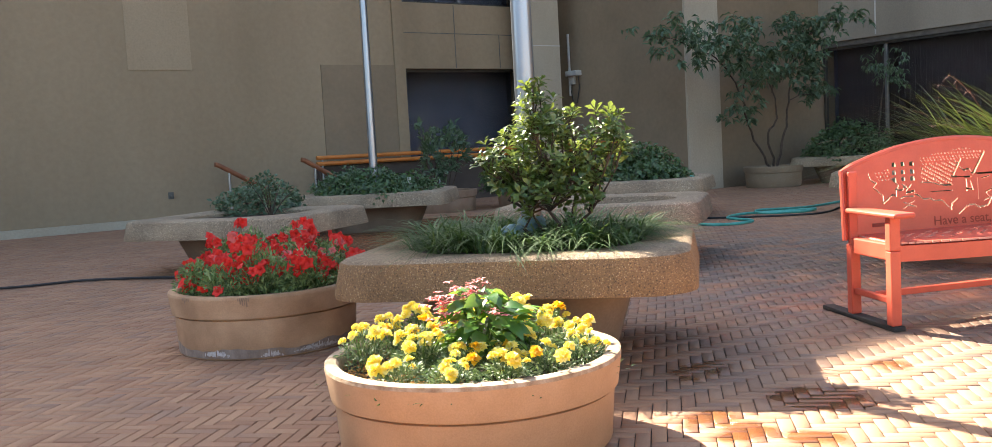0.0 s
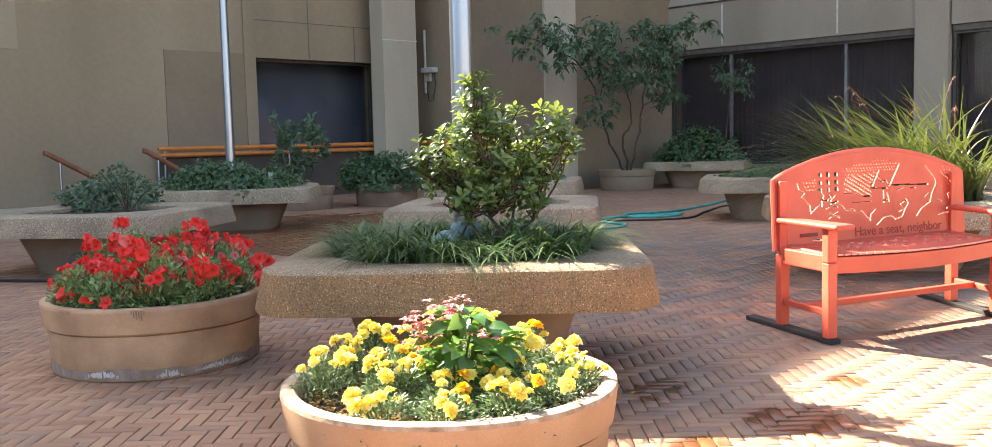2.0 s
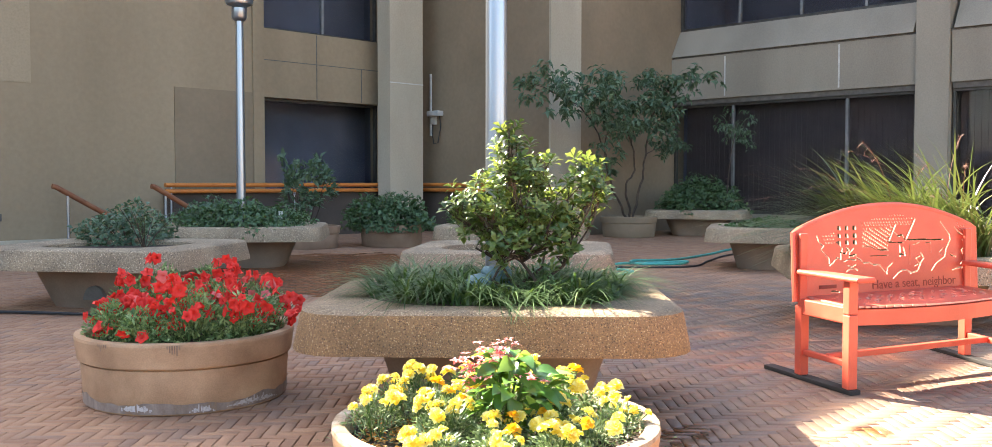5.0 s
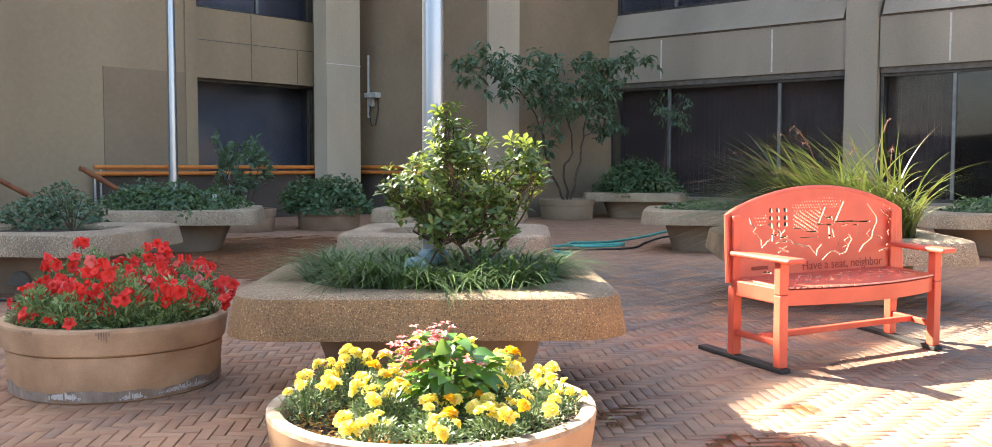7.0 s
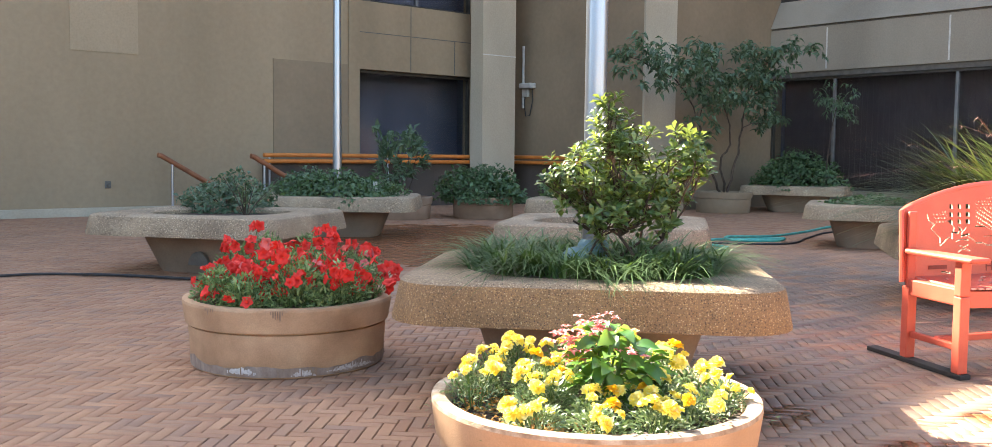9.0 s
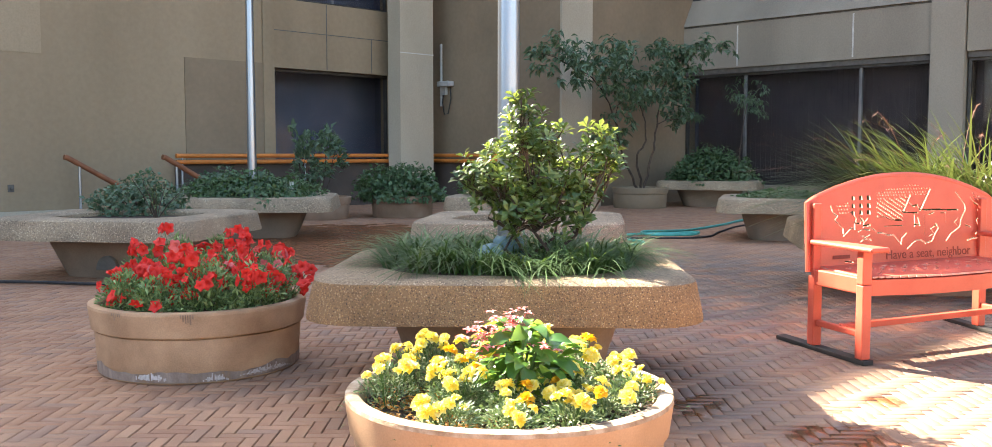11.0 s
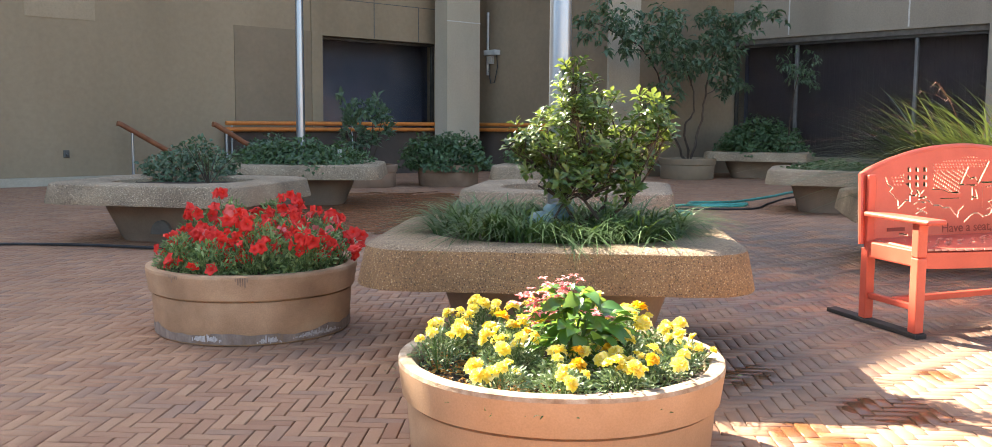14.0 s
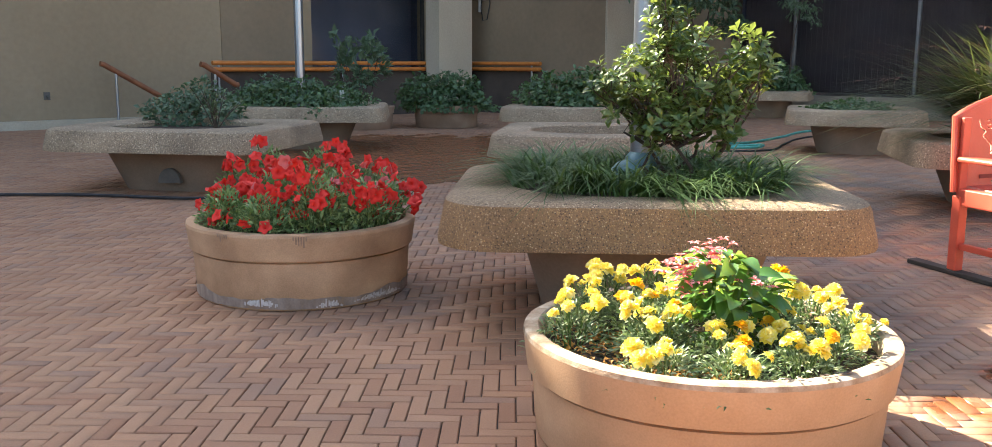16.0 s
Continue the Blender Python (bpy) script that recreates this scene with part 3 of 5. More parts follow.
def blinds(y0, y1):
    ob = thing("window_blind", (0, 0, 0), "dark drawn vertical blind behind the glass", "blind", "blinds behind the windows")
    ob.matrix_basis = SITE
    y = y0
    while y < y1 - 0.12:
        part("slat", soft_box(RX + 0.5, y, 0.52, RX + 0.515 + 0.004 * random.random(), y + 0.147, 3.42, 0.003, 1), BLIND, ob)
        y += 0.15
    return ob


blinds(9.5, BY - 0.1)
blinds(2.3, 8.6)


def handrail(x0, x1, y, z, posts, lead=None):
    ob = thing("handrail", (0, 0, 0), "orange painted double handrail on steel posts", "handrail", "handrails by the stair")
    ob.matrix_basis = SITE
    for dz in (0.0, -0.14):
        part("rail", tube([(x0, y, z + dz), (x0 + 0.05, y, z + dz), (x1 - 0.05, y, z + dz), (x1, y, z + dz)], 0.05, 10), RAIL, ob, smooth=True)
    for p in posts:
        part("post", tube([(p, y, 0), (p, y, z - 0.04)], 0.025, 8), METAL, ob, smooth=True)
    return ob


handrail(9.56, 16.9, 20.7, 1.27, (9.7, 12.9))


def stair_rail(x, y, run):
    ob = thing("stair_rail", site(x, y), "rust-brown handrail sloping down along the stair", "handrail", "handrails by the stair", BUILD)
    part("rail", tube([(0, 0, 1.25), (0.06, 0, 1.24), (run, 0, 1.25 - run * 0.55), (run + 0.05, 0, 1.25 - run * 0.55)], 0.055, 10), RAILD, ob, smooth=True)
    part("post", tube([(0.3, 0, 0), (0.3, 0, 1.08)], 0.028, 8), METAL, ob, smooth=True)
    return ob


stair_rail(7.0, 20.3, 1.4)
stair_rail(8.52, 19.2, 0.75)
wall_object("wall_low", [(9.65, 20.8, -0.1, 16.98, 20.96, 1.1), (BX - 0.13, 18.0, -0.1, BX - 0.002, 20.8, 1.1)], DARKWALL, "low dark brown parapet behind the handrail")


def return_rail():
    """The handrail turns and runs on along the projecting block."""
    ob = thing("handrail", (0, 0, 0), "orange painted double handrail along the projecting block", "handrail", "handrails by the stair")
    ob.matrix_basis = SITE
    for dz in (0.0, -0.14):
        part("rail", tube([(BX - 0.25, 20.6, 1.27 + dz), (BX - 0.25, 20.5, 1.27 + dz), (BX - 0.25, 18.1, 1.27 + dz), (BX - 0.25, 18.0, 1.27 + dz)], 0.05, 10), RAIL, ob, smooth=True)
    part("post", tube([(BX - 0.25, 18.3, 0), (BX - 0.25, 18.3, 1.23)], 0.025, 8), METAL, ob, smooth=True)


return_rail()


def wall_box():
    ob = thing("utility_box", (0, 0, 0), "small grey junction box with conduit and looped cable on the wall", "junction box")
    ob.matrix_basis = SITE
    part("box", soft_box(BX - 0.22, 19.95, 3.12, BX - 0.002, 20.40, 3.26, 0.02), BOXGREY, ob)
    part("conduit", tube([(BX - 0.06, 20.40, 2.6), (BX - 0.06, 20.40, 4.27)], 0.035, 8), BOXGREY, ob, smooth=True)
    part("bracket", soft_box(BX - 0.1, 20.20, 2.9, BX - 0.002, 20.36, 3.12, 0.01), BOXGREY, ob)
    part("cable", tube([(BX - 0.05, 20.30, 3.12), (BX - 0.05, 20.36, 2.7), (BX - 0.06, 20.28, 2.38), (BX - 0.06, 20.12, 2.4), (BX - 0.05, 20.02, 2.8), (BX - 0.05, 20.05, 3.12)], 0.014, 6), CABLE, ob, smooth=True)


wall_box()


# ---------------------------------------------------------------- planters
def slab_planter(at, w, d, turn, mat=AGG, hole=0.70, top=0.65, soil=SOIL, label="square exposed-aggregate concrete planter on a tapered pedestal", ped=0.62, soil_low=0.06):
    ob = thing("slab_planter", (at[0], at[1], 0), label, "planter", "square concrete planters", turn)
    thick, k = 0.22, 96
    r = 0.3
    hw, hd = w * hole, d * hole
    outer = lambda grow, z, rr: squircle(w + grow, d + grow, rr, z, k)
    inner = lambda grow, z: squircle(hw + grow, hd + grow, min(hw, hd) * 0.42, z, k)
    loops = [inner(-0.02, top - 0.16), inner(0.0, top - 0.02), inner(0.05, top), outer(-0.13, top + 0.003, r), outer(-0.065, top - 0.004, r), outer(-0.025, top - 0.018, r), outer(-0.01, top - 0.04, r), outer(0.05, top - thick + 0.02, r), outer(0.045, top - thick, r), outer(-w * (1 - ped) * 0.9, top - thick + 0.002, r)]
    # the top ring's greyer colour stands for skylight falling on it
    part("slab_top", loft(loops[:6]), AGG_T if mat is AGG else mat, ob, "grey-tan top with skylight put in its colour" if mat is AGG else "", smooth=True)
    part("slab", loft(loops[5:]), mat, ob, smooth=True)
    pw, pd = w * ped, d * ped
    part("pedestal", loft([squircle(pw * 0.82, pd * 0.82, r, 0, k), squircle(pw * 0.84, pd * 0.84, r, 0.03, k), squircle(pw * 1.04, pd * 1.04, r, top - thick + 0.001, k)], True, True), PED, ob, smooth=True)
    part("soil", loft([squircle(hw - 0.01, hd - 0.01, min(hw, hd) * 0.42, top - 0.15, k), squircle(hw - 0.012, hd - 0.012, min(hw, hd) * 0.42, top - soil_low, k)], True, True), soil, ob)
    return ob


slab_planter((0.24, 5.88), 2.03, 1.85, -11.7, hole=0.68, top=0.68, soil_low=0.015)
slab_planter((-3.0, 11.51), 2.28, 2.09, -19, AGG_G, 0.66)


def drain(at, turn):
    """A small drain opening at a pedestal's foot: a solid arch, the hole's shade in its colour."""
    ob = thing("drain_opening", at, "solid dark arch standing for a drain opening at the foot of a planter", "drain", turn=turn)
    arc = [(0.12 * math.cos(math.pi * i / 14), 0.0, 0.15 * math.sin(math.pi * i / 14)) for i in range(15)]
    part("recess", loft([[(x, -0.02, z) for x, _, z in arc], [(x, 0.03, z) for x, _, z in arc]], True, True), DARK_JOINT_SHADE, ob)


drain((-3.13, 10.868, 0.1), -19)
slab_planter((-2.07, 16.2), 2.6, 2.15, -4, AGG_G)
slab_planter((1.21, 10.37), 2.13, 2.0, -15.7, AGG_G, soil=RUSTSOIL, soil_low=0.1, label="square concrete planter empty but for reddish bark")
slab_planter((2.3, 15.83), 2.36, 2.2, -18, AGG_G)
slab_planter((6.09, 14.38), 1.9, 1.9, -25, AGG_G)
slab_planter((4.83, 8.93), 2.26, 2.06, -20, AGG_G)
slab_planter((10.2, 12.8), 2.6, 2.6, -25, AGG_G)
slab_planter((8.6, 23.54), 2.45, 2.17, -30, AGG_G)


def round_planter(at, r=0.65, h=0.40, soil=0.07, label="round buff cast-stone planter with a banded rim", crust=False, mat=None, rim=None):
    ob = thing("round_planter", (at[0], at[1], 0), label, "planter", "round planters")
    k = 72
    s = at[0] * 3
    prof = [(r * 0.90, 0.0), (r * 0.915, 0.012), (r * 0.94, h - 0.172), (r * 0.939, h - 0.162), (r * 0.92, h - 0.158), (r * 0.92, h - 0.15), (r * 0.968, h - 0.146), (r * 0.995, h - 0.02), (r * 0.99, h - 0.004), (r * 0.975, h), (r * 0.915, h), (r * 0.9, h - 0.008), (r * 0.89, h - 0.03), (r * 0.88, h - 0.15)]
    part("bowl", loft([ring(a, z, k, 0.006, s) for a, z in prof[:8]], True), mat or POT, ob, smooth=True)
    part("rim", loft([ring(a, z, k, 0.006, s) for a, z in prof[7:]]), rim or mat or RIMSTONE, ob, "" if mat else "pale worn rim", smooth=True)
    part("soil", loft([ring(r * 0.885, h - 0.14, k), ring(r * 0.886, h - soil, k)], True, True), SOIL, ob)
    if crust:
        # a few drips over the rim, and white salt blooming at the foot
        for first, last, low, high, name, mat_s, said in ((4.03, 4.14, h - 0.05, h - 0.008, "run_off_stain", DRIP, "grey drip stain on the rim"), (4.68, 4.80, h - 0.075, h - 0.008, "run_off_stain", DRIP, "grey drip stain on the rim"), (4.2, 4.56, 0.03, 0.075, "salt_stain", SALT, "white salt bloom"), (4.86, 5.1, 0.02, 0.06, "salt_stain", SALT, "white salt bloom"), (5.18, 5.85, 0.03, 0.07, "salt_stain", SALT, "white salt bloom")):
            over_rim = name == "run_off_stain"
            pts, faces = [], []
            count = int((last - first) / (0.02 if over_rim else 0.013))
            for q in range(count):
                a = first + (last - first) * (q + 0.5) / count
                n1, n2 = noise.noise((a * 40, 1.0, 2.0)), noise.noise((a * 67, 7.0, 3.0))
                edge = min(1.0, 3.2 * min(q + 1, count - q) / count)
                z0 = high - (high - low) * edge * (0.7 + 0.6 * n1) if over_rim else low + 0.015 * n1
                z1 = high if over_rim else low + (high - low) * edge * (0.65 + 0.9 * n2)
                if z1 - z0 < 0.006:
                    continue
                half = (0.006 + 0.004 * n2) if over_rim else 0.0064 + 0.003 * n1
                o = len(pts)
                for aa, z in ((a - half, z0), (a + half, z0), (a + half, z1), (a - half, z1)):
                    rr = r * (0.968 + 0.027 * (z - h + 0.146) / 0.126) + 0.0065 if over_rim else r * (0.915 + 0.025 * z / (h - 0.17)) + 0.0095
                    pts.append((rr * math.cos(aa), rr * math.sin(aa), z))
                faces.append((o, o + 1, o + 2, o + 3))
            raw(name, pts, faces, mat_s, ob, said)
        part("lime_stain", loft([ring(r * 0.916 + 0.003, 0.012, k, 0.006, s), [(x, y, 0.07 + 0.035 * noise.noise((x * 5, y * 5, 2.0)) + 0.02 * noise.noise((x * 34, y * 34, 5.0))) for x, y, _ in ring(r * 0.922 + 0.003, 0.055, k, 0.006, s)]]), CRUST, ob, "pale lime crust round the foot", smooth=True)
    return ob


YP = (-0.077, 4.035)
RP = (-1.607, 6.54)
round_planter(YP, 0.655, 0.39)
round_planter(RP, 0.66, 0.42, label="round buff cast-stone planter, lime-stained at its foot", crust=True, mat=POT_R)
round_planter((0.6, 20.6), 0.68, 0.45, label="round brown planter full of ivy", mat=POT_B)
round_planter((-1.14, 20.25), 0.68, 0.45, label="round brown planter behind the square one", mat=POT_B)
tp = site(18.75, 14.95)
round_planter((tp.x, tp.y), 0.7, 0.5, label="round concrete planter at the foot of the wall shrub", mat=WALL_B)


# ---------------------------------------------------------------- poles
def pole(name, at, z0, height, r0, r1, label, category, flare):
    ob = thing(name, (at[0], at[1], z0), label, category)
    part("shaft", loft([ring(r0 + (r1 - r0) * t, height * t, 24) for t in (0, 0.2, 0.4, 0.6, 0.8, 1.0)], True, True), METAL, ob, smooth=True)
    if flare:
        part("base", loft([ring(q, z, 24) for q, z in ((r0 * 2.1, 0), (r0 * 2.1, 0.03), (r0 * 1.75, 0.07), (r0 * 1.45, 0.1), (r0 * 1.4, 0.16), (r0 * 1.05, 0.19))], True, True), BASEBLUE, ob, "weathered blue-grey base collar", smooth=True)
    return ob


pole("flagpole", (0.262, 5.96), 0.64, 9.0, 0.066, 0.055, "tall aluminium flagpole standing in a concrete planter", "pole", True)
lamp = pole("lamp_post", (-2.085, 16.15), 0.58, 3.32, 0.075, 0.06, "slim aluminium lamp post standing in a planter", "lamp post", False)
part("collar", loft([ring(q, z, 20) for q, z in ((0.065, 3.3), (0.1, 3.32), (0.12, 3.36), (0.12, 3.5), (0.1, 3.52))], True, True), METAL, lamp, smooth=True)
part("head", loft([ring(q, z, 20) for q, z in ((0.1, 3.52), (0.2, 3.56), (0.22, 3.62), (0.16, 3.8), (0.05, 3.86))], True, True), METAL, lamp, smooth=True)


def spotlight():
    ob = thing("spotlight", (0.14, 5.84, 0.655), "weathered blue-grey ground spotlight in the grass", "spotlight")
    part("housing", loft([ring(q, z, 20) for q, z in ((0.07, 0.0), (0.085, 0.02), (0.09, 0.06), (0.08, 0.1), (0.05, 0.13), (0.015, 0.14))], True, True), BASEBLUE, ob, smooth=True)
    part("stake", loft([ring(q, z, 12) for q, z in ((0.02, -0.1), (0.03, 0.0))], True, True), BASEBLUE, ob, smooth=True)


spotlight()


# ---------------------------------------------------------------- bench
def bench():
    ob = thing("bench", (3.23, 6.31, 0), "coral-red enamelled metal bench with a cut-out picture back", "bench", turn=17.0)
    w, d, wb = 0.78, 0.245, 0.825
    SEAT, ARM = 0.535, 0.745
    for x, y in ((-w, -d), (w, -d), (wb, d), (-wb, d)):
        part("leg", soft_box(x - 0.038, y - 0.038, 0.03, x + 0.038, y + 0.038, 0.5, 0.008), CORAL, ob)
    for side in (-1, 1):
        x, xb = side * w, side * wb

        def slanted(y0, y1, z0, z1, half, grow=0.0, r=0.006):
            """A board from front to back that follows the splay of the legs."""
            bm = soft_box(-half, y0, z0, half, y1, z1, r)
            for v in bm.verts:
                t = (v.co.y + d) / (2 * d)
                v.co.x = v.co.x * (1 + grow * (1 - t)) + x + (xb - x) * t
            return bm

        part("skid", slanted(-d - 0.06, d + 0.38, 0.0, 0.03, 0.045), SKID, ob, "black rubber skid")
        part("side_stretcher", slanted(-d + 0.039, d - 0.039, 0.165, 0.205, 0.02), CORAL, ob)
        part("side_rail", slanted(-d + 0.02, d, 0.44, SEAT + 0.012, 0.032, 0, 0.01), CORAL, ob)
        part("arm_post", soft_box(x - 0.04, -d - 0.035, 0.501, x + 0.04, -d + 0.035, ARM - 0.034, 0.008), CORAL, ob)
        part("armrest", slanted(-d - 0.15, d - 0.0, ARM - 0.033, ARM, 0.06, 0.25, 0.012), CORAL, ob)
        part("back_post", soft_box(xb - 0.035, d - 0.02, 0.5, xb + 0.035, d + 0.012, 0.985, 0.008), CORAL, ob)
    part("long_stretcher", soft_box(-w + 0.0, -0.03, 0.17, w + 0.02, 0.02, 0.21, 0.006), CORAL, ob)
    # bowed front apron
    k = 16
    rows = []
    for i in range(k + 1):
        t = i / k
        x = -w + 0.039 + (2 * w - 0.078) * t
        y = -d - 0.015 - 0.12 * (1 - (2 * t - 1) ** 2)
        rows.append((x, y))
    bm = bmesh.new()
    prev = None
    for x, y in rows:
        q = [bm.verts.new(p) for p in ((x, y, SEAT - 0.105), (x, y, SEAT - 0.005), (x, y + 0.05, SEAT), (x, y + 0.05, SEAT - 0.105))]
        if prev:
            for a in range(4):
                bm.faces.new((prev[a], q[a], q[(a + 1) % 4], prev[(a + 1) % 4]))
        else:
            bm.faces.new(q[::-1])
        prev = q
    bm.faces.new(prev)
    part("apron", bm, CORAL, ob)

    def plate(name, cols, rows_, cell, origin, across, upward, thick, solid, label=""):
        """A plate of small cells, some of them cut away, with depth at every cut."""
        o, a, u = Vector(origin), Vector(across), Vector(upward)
        nrm = a.cross(u).normalized() * thick
        keep = [[solid((i + 0.5) * cell, (j + 0.5) * cell) for j in range(rows_)] for i in range(cols)]
        seen, verts, faces, pale_edges = {}, [], [], []

        def vid(i, j, s):
            if (i, j, s) not in seen:
                seen[(i, j, s)] = len(verts)
                verts.append(o + a * i * cell + u * j * cell + nrm * s)
            return seen[(i, j, s)]

        for i in range(cols):
            for j in range(rows_):
                if not keep[i][j]:
                    continue
                faces.append((vid(i, j, 0), vid(i + 1, j, 0), vid(i + 1, j + 1, 0), vid(i, j + 1, 0))[::-1])
                faces.append((vid(i, j, 1), vid(i + 1, j, 1), vid(i + 1, j + 1, 1), vid(i, j + 1, 1)))
                for di, dj, p, q in ((-1, 0, (i, j + 1), (i, j)), (1, 0, (i + 1, j), (i + 1, j + 1)), (0, -1, (i, j), (i + 1, j)), (0, 1, (i + 1, j + 1), (i, j + 1))):
                    ii, jj = i + di, j + dj
                    if not (0 <= ii < cols and 0 <= jj < rows_ and keep[ii][jj]):
                        pale_edges.append(len(faces))
                        faces.append((vid(*p, 0), vid(*q, 0), vid(*q, 1), vid(*p, 1)))
        made = raw(name, verts, faces, CORAL, ob, label)
        # cut sides take the paler colour that stands for sky light on them
        made.data.materials.append(EDGE)
        for q in pale_edges:
            made.data.polygons[q].material_index = 1
        return made

    W, H0, H1 = 1.83, 0.465, 0.18          # width, straight height and rise of the arch
    X0, Z0 = -0.88, SEAT                   # the panel's lower corner

    def arch(x):
        return H0 + H1 * (1 - ((x - W / 2) / (W / 2)) ** 2)

    def near_line(x, y, pts, r):
        for (x0, y0), (x1, y1) in zip(pts, pts[1:]):
            if not (min(x0, x1) - r < x < max(x0, x1) + r):
                continue
            dx, dy = x1 - x0, y1 - y0
            t = max(0, min(1, ((x - x0) * dx + (y - y0) * dy) / (dx * dx + dy * dy + 1e-9)))
            if math.hypot(x - x0 - t * dx, y - y0 - t * dy) < r:
                return True
        return False

    def inside(x, y, poly):
        hit = False
        for (x0, y0), (x1, y1) in zip(poly, poly[1:] + poly[:1]):
            if (y0 > y) != (y1 > y) and x < x0 + (x1 - x0) * (y - y0) / (y1 - y0):
                hit = not hit
        return hit

    # the picture is drawn in hundredths of the panel's width and of its straight height
    def drawn(text):
        return [(float(q.split(",")[0]) / 100 * W, float(q.split(",")[1]) / 100 * H0) for q in text.split()]

    strokes = []

    def cut(text, r=0.0075):
        strokes.append((drawn(text), r * 0.78))

    # trees on the one side
    cut("11,92 12,82 14.5,77 13,71 15,65 17,58 17,47 19,52 21,58 23,57 23,66 26,64 27,72")
    cut("16,83 19,86 22,80 24,72 23,64")
    cut("26,73 28,66 30,72")
    cut("27.5,70 27.5,60 31,62", 0.009)
    cut("24.5,52 27,55 31,54", 0.006)
    cut("26,38 28.5,42 31.5,39")
    cut("26,46 28.5,44 31,47", 0.006)
    cut("31,58 33.5,54 35,49 38,49 40.5,45 43.5,45 46,36 47.5,31 48,40 50.5,46")
    # the wall and eaves of the house
    cut("34.5,73 39,73 42,69 45,67 48.5,67", 0.006)
    cut("38.5,59 43,58.5 48.5,59", 0.005)
    cut("48.5,79 53,78 57.5,77", 0.006)
    cut("58.5,82 68,81 80,80", 0.007)
    cut("55,74 55,56", 0.006)
    cut("57,70 58,58 55.5,60", 0.008)
    cut("52.5,93 54,88 57,89 58,82", 0.008)
    cut("60.5,74 60.5,44", 0.005)
    cut("62.5,74 66.5,77", 0.005)
    cut("70,75 73,76 73,60", 0.005)
    # the roof's edges
    cut("64,113 58.5,82", 0.011)
    cut("53,106 49.3,82", 0.01)
    # shrubs before the house
    cut("51,23 55,34 58.5,35 61,30 65,33 67,46 68.5,52 67,60")
    cut("63,40 66,44 64,52 68,58", 0.006)
    # the tree at the other side
    cut("73,32 75.5,42 78,47 81,53 81.8,64 83,71 84.5,79 84,89 82,97 79,108")
    cut("84.5,55 87.5,52", 0.007)
    cut("80,52 78,60 80,66", 0.006)
    cut("87.5,99 90,90 94.5,82 97,87", 0.009)
    cut("91.8,79 94.5,69 91,63 93,47 90.5,40")
    cut("85.5,31 89,34 92,33 93.5,16")
    cut("18,9 22,8", 0.008)

    roof = drawn("34.5,97 50,104 52.3,103 49.2,83 48.3,68 43,69 39.5,73.5 34.5,73")
    tiles = drawn("34.5,112 54,122 64,116 62,103 53,106 34.5,98")
    crown = drawn("13.5,92 20.5,97 20.5,81 15.5,78")
    wing = drawn("88,112 97,98 96.5,92 92,91 89,97")

    def back_solid(x, y):
        if y > arch(x) - 0.012:
            return False
        if inside(x, y, roof):
            return not ((y + x * 0.5) % 0.03 < 0.0165 and (x - y * 0.3) % 0.022 < 0.016)
        if y < arch(x) - 0.04:
            if inside(x, y, tiles) or inside(x, y, crown) or inside(x, y, wing):
                return not ((x + y * 0.5) % 0.0275 < 0.012 and y % 0.022 < 0.0112)
        if 0.215 * W < x < 0.325 * W and 0.77 * H0 < y < 1.07 * H0:
            return not ((x - 0.215 * W) % 0.073 < 0.034 and (y - 0.77 * H0) % 0.052 < 0.03)
        for p, r in strokes:
            if near_line(x, y, p, r):
                return False
        return True

    lean = Matrix.Rotation(radians(-4), 4, "X")
    up = (lean @ Vector((0, 0, 1)))
    plate("back_panel", 305, 118, 0.006, (X0, d + 0.015, Z0), (1, 0, 0), up, 0.016, back_solid, "coral panel with cut-out houses and trees")
    foot = Vector((0, d + 0.015, Z0))
    rim = [(X0, foot)] + [(X0 + W * i / 40, foot + up * arch(W * i / 40)) for i in range(41)] + [(X0 + W, foot)]
    part("back_rim", tube([(x, p.y, p.z - 0.01) for x, p in rim], 0.021, 8), CORAL, ob, smooth=True)
    seat_ok = lambda x, y: y > 0.12 * (2 * x / 1.56 - 1) ** 2 - 0.002 and not (0.1 < x < 1.44 and 0.18 < y < 0.5 and noise.noise((x * 9, y * 9, 2.0)) * 1.5 + math.sin(x * 60) * math.sin(y * 60) > 0.55)
    plate("seat", 130, 52, 0.012, (-0.78, -d - 0.125, SEAT + 0.004), (1, 0, 0), (0, 1, 0.01), 0.012, seat_ok)

    def text_mesh(body):
        cu = bpy.data.curves.new("lettering", "FONT")
        cu.body, cu.size, cu.extrude = body, 0.1, 0.002
        tmp = bpy.data.objects.new("tmp", cu)
        scene.collection.objects.link(tmp)
        me = bpy.data.meshes.new_from_object(tmp.evaluated_get(bpy.context.evaluated_depsgraph_get()))
        bpy.data.objects.remove(tmp)
        return me, max(v.co.x for v in me.vertices)

    # the cut words, word by word along one line, dark for the cuts' shade
    full = text_mesh("Have a seat, neighbor")[1]
    fit_scale = 0.88 / full
    for before, word in (("", "Have"), ("Have ", "a"), ("Have a ", "seat,"), ("Have a seat, ", "neighbor")):
        me, wide = text_mesh(word)
        start = text_mesh(before + word)[1] - wide
        me.materials.clear()
        txt = new("lettering", finish(me, LETTER, False))
        txt.parent = ob
        at = foot + Vector((X0 + 0.39 * W + start * fit_scale, 0, 0)) + up * 0.04
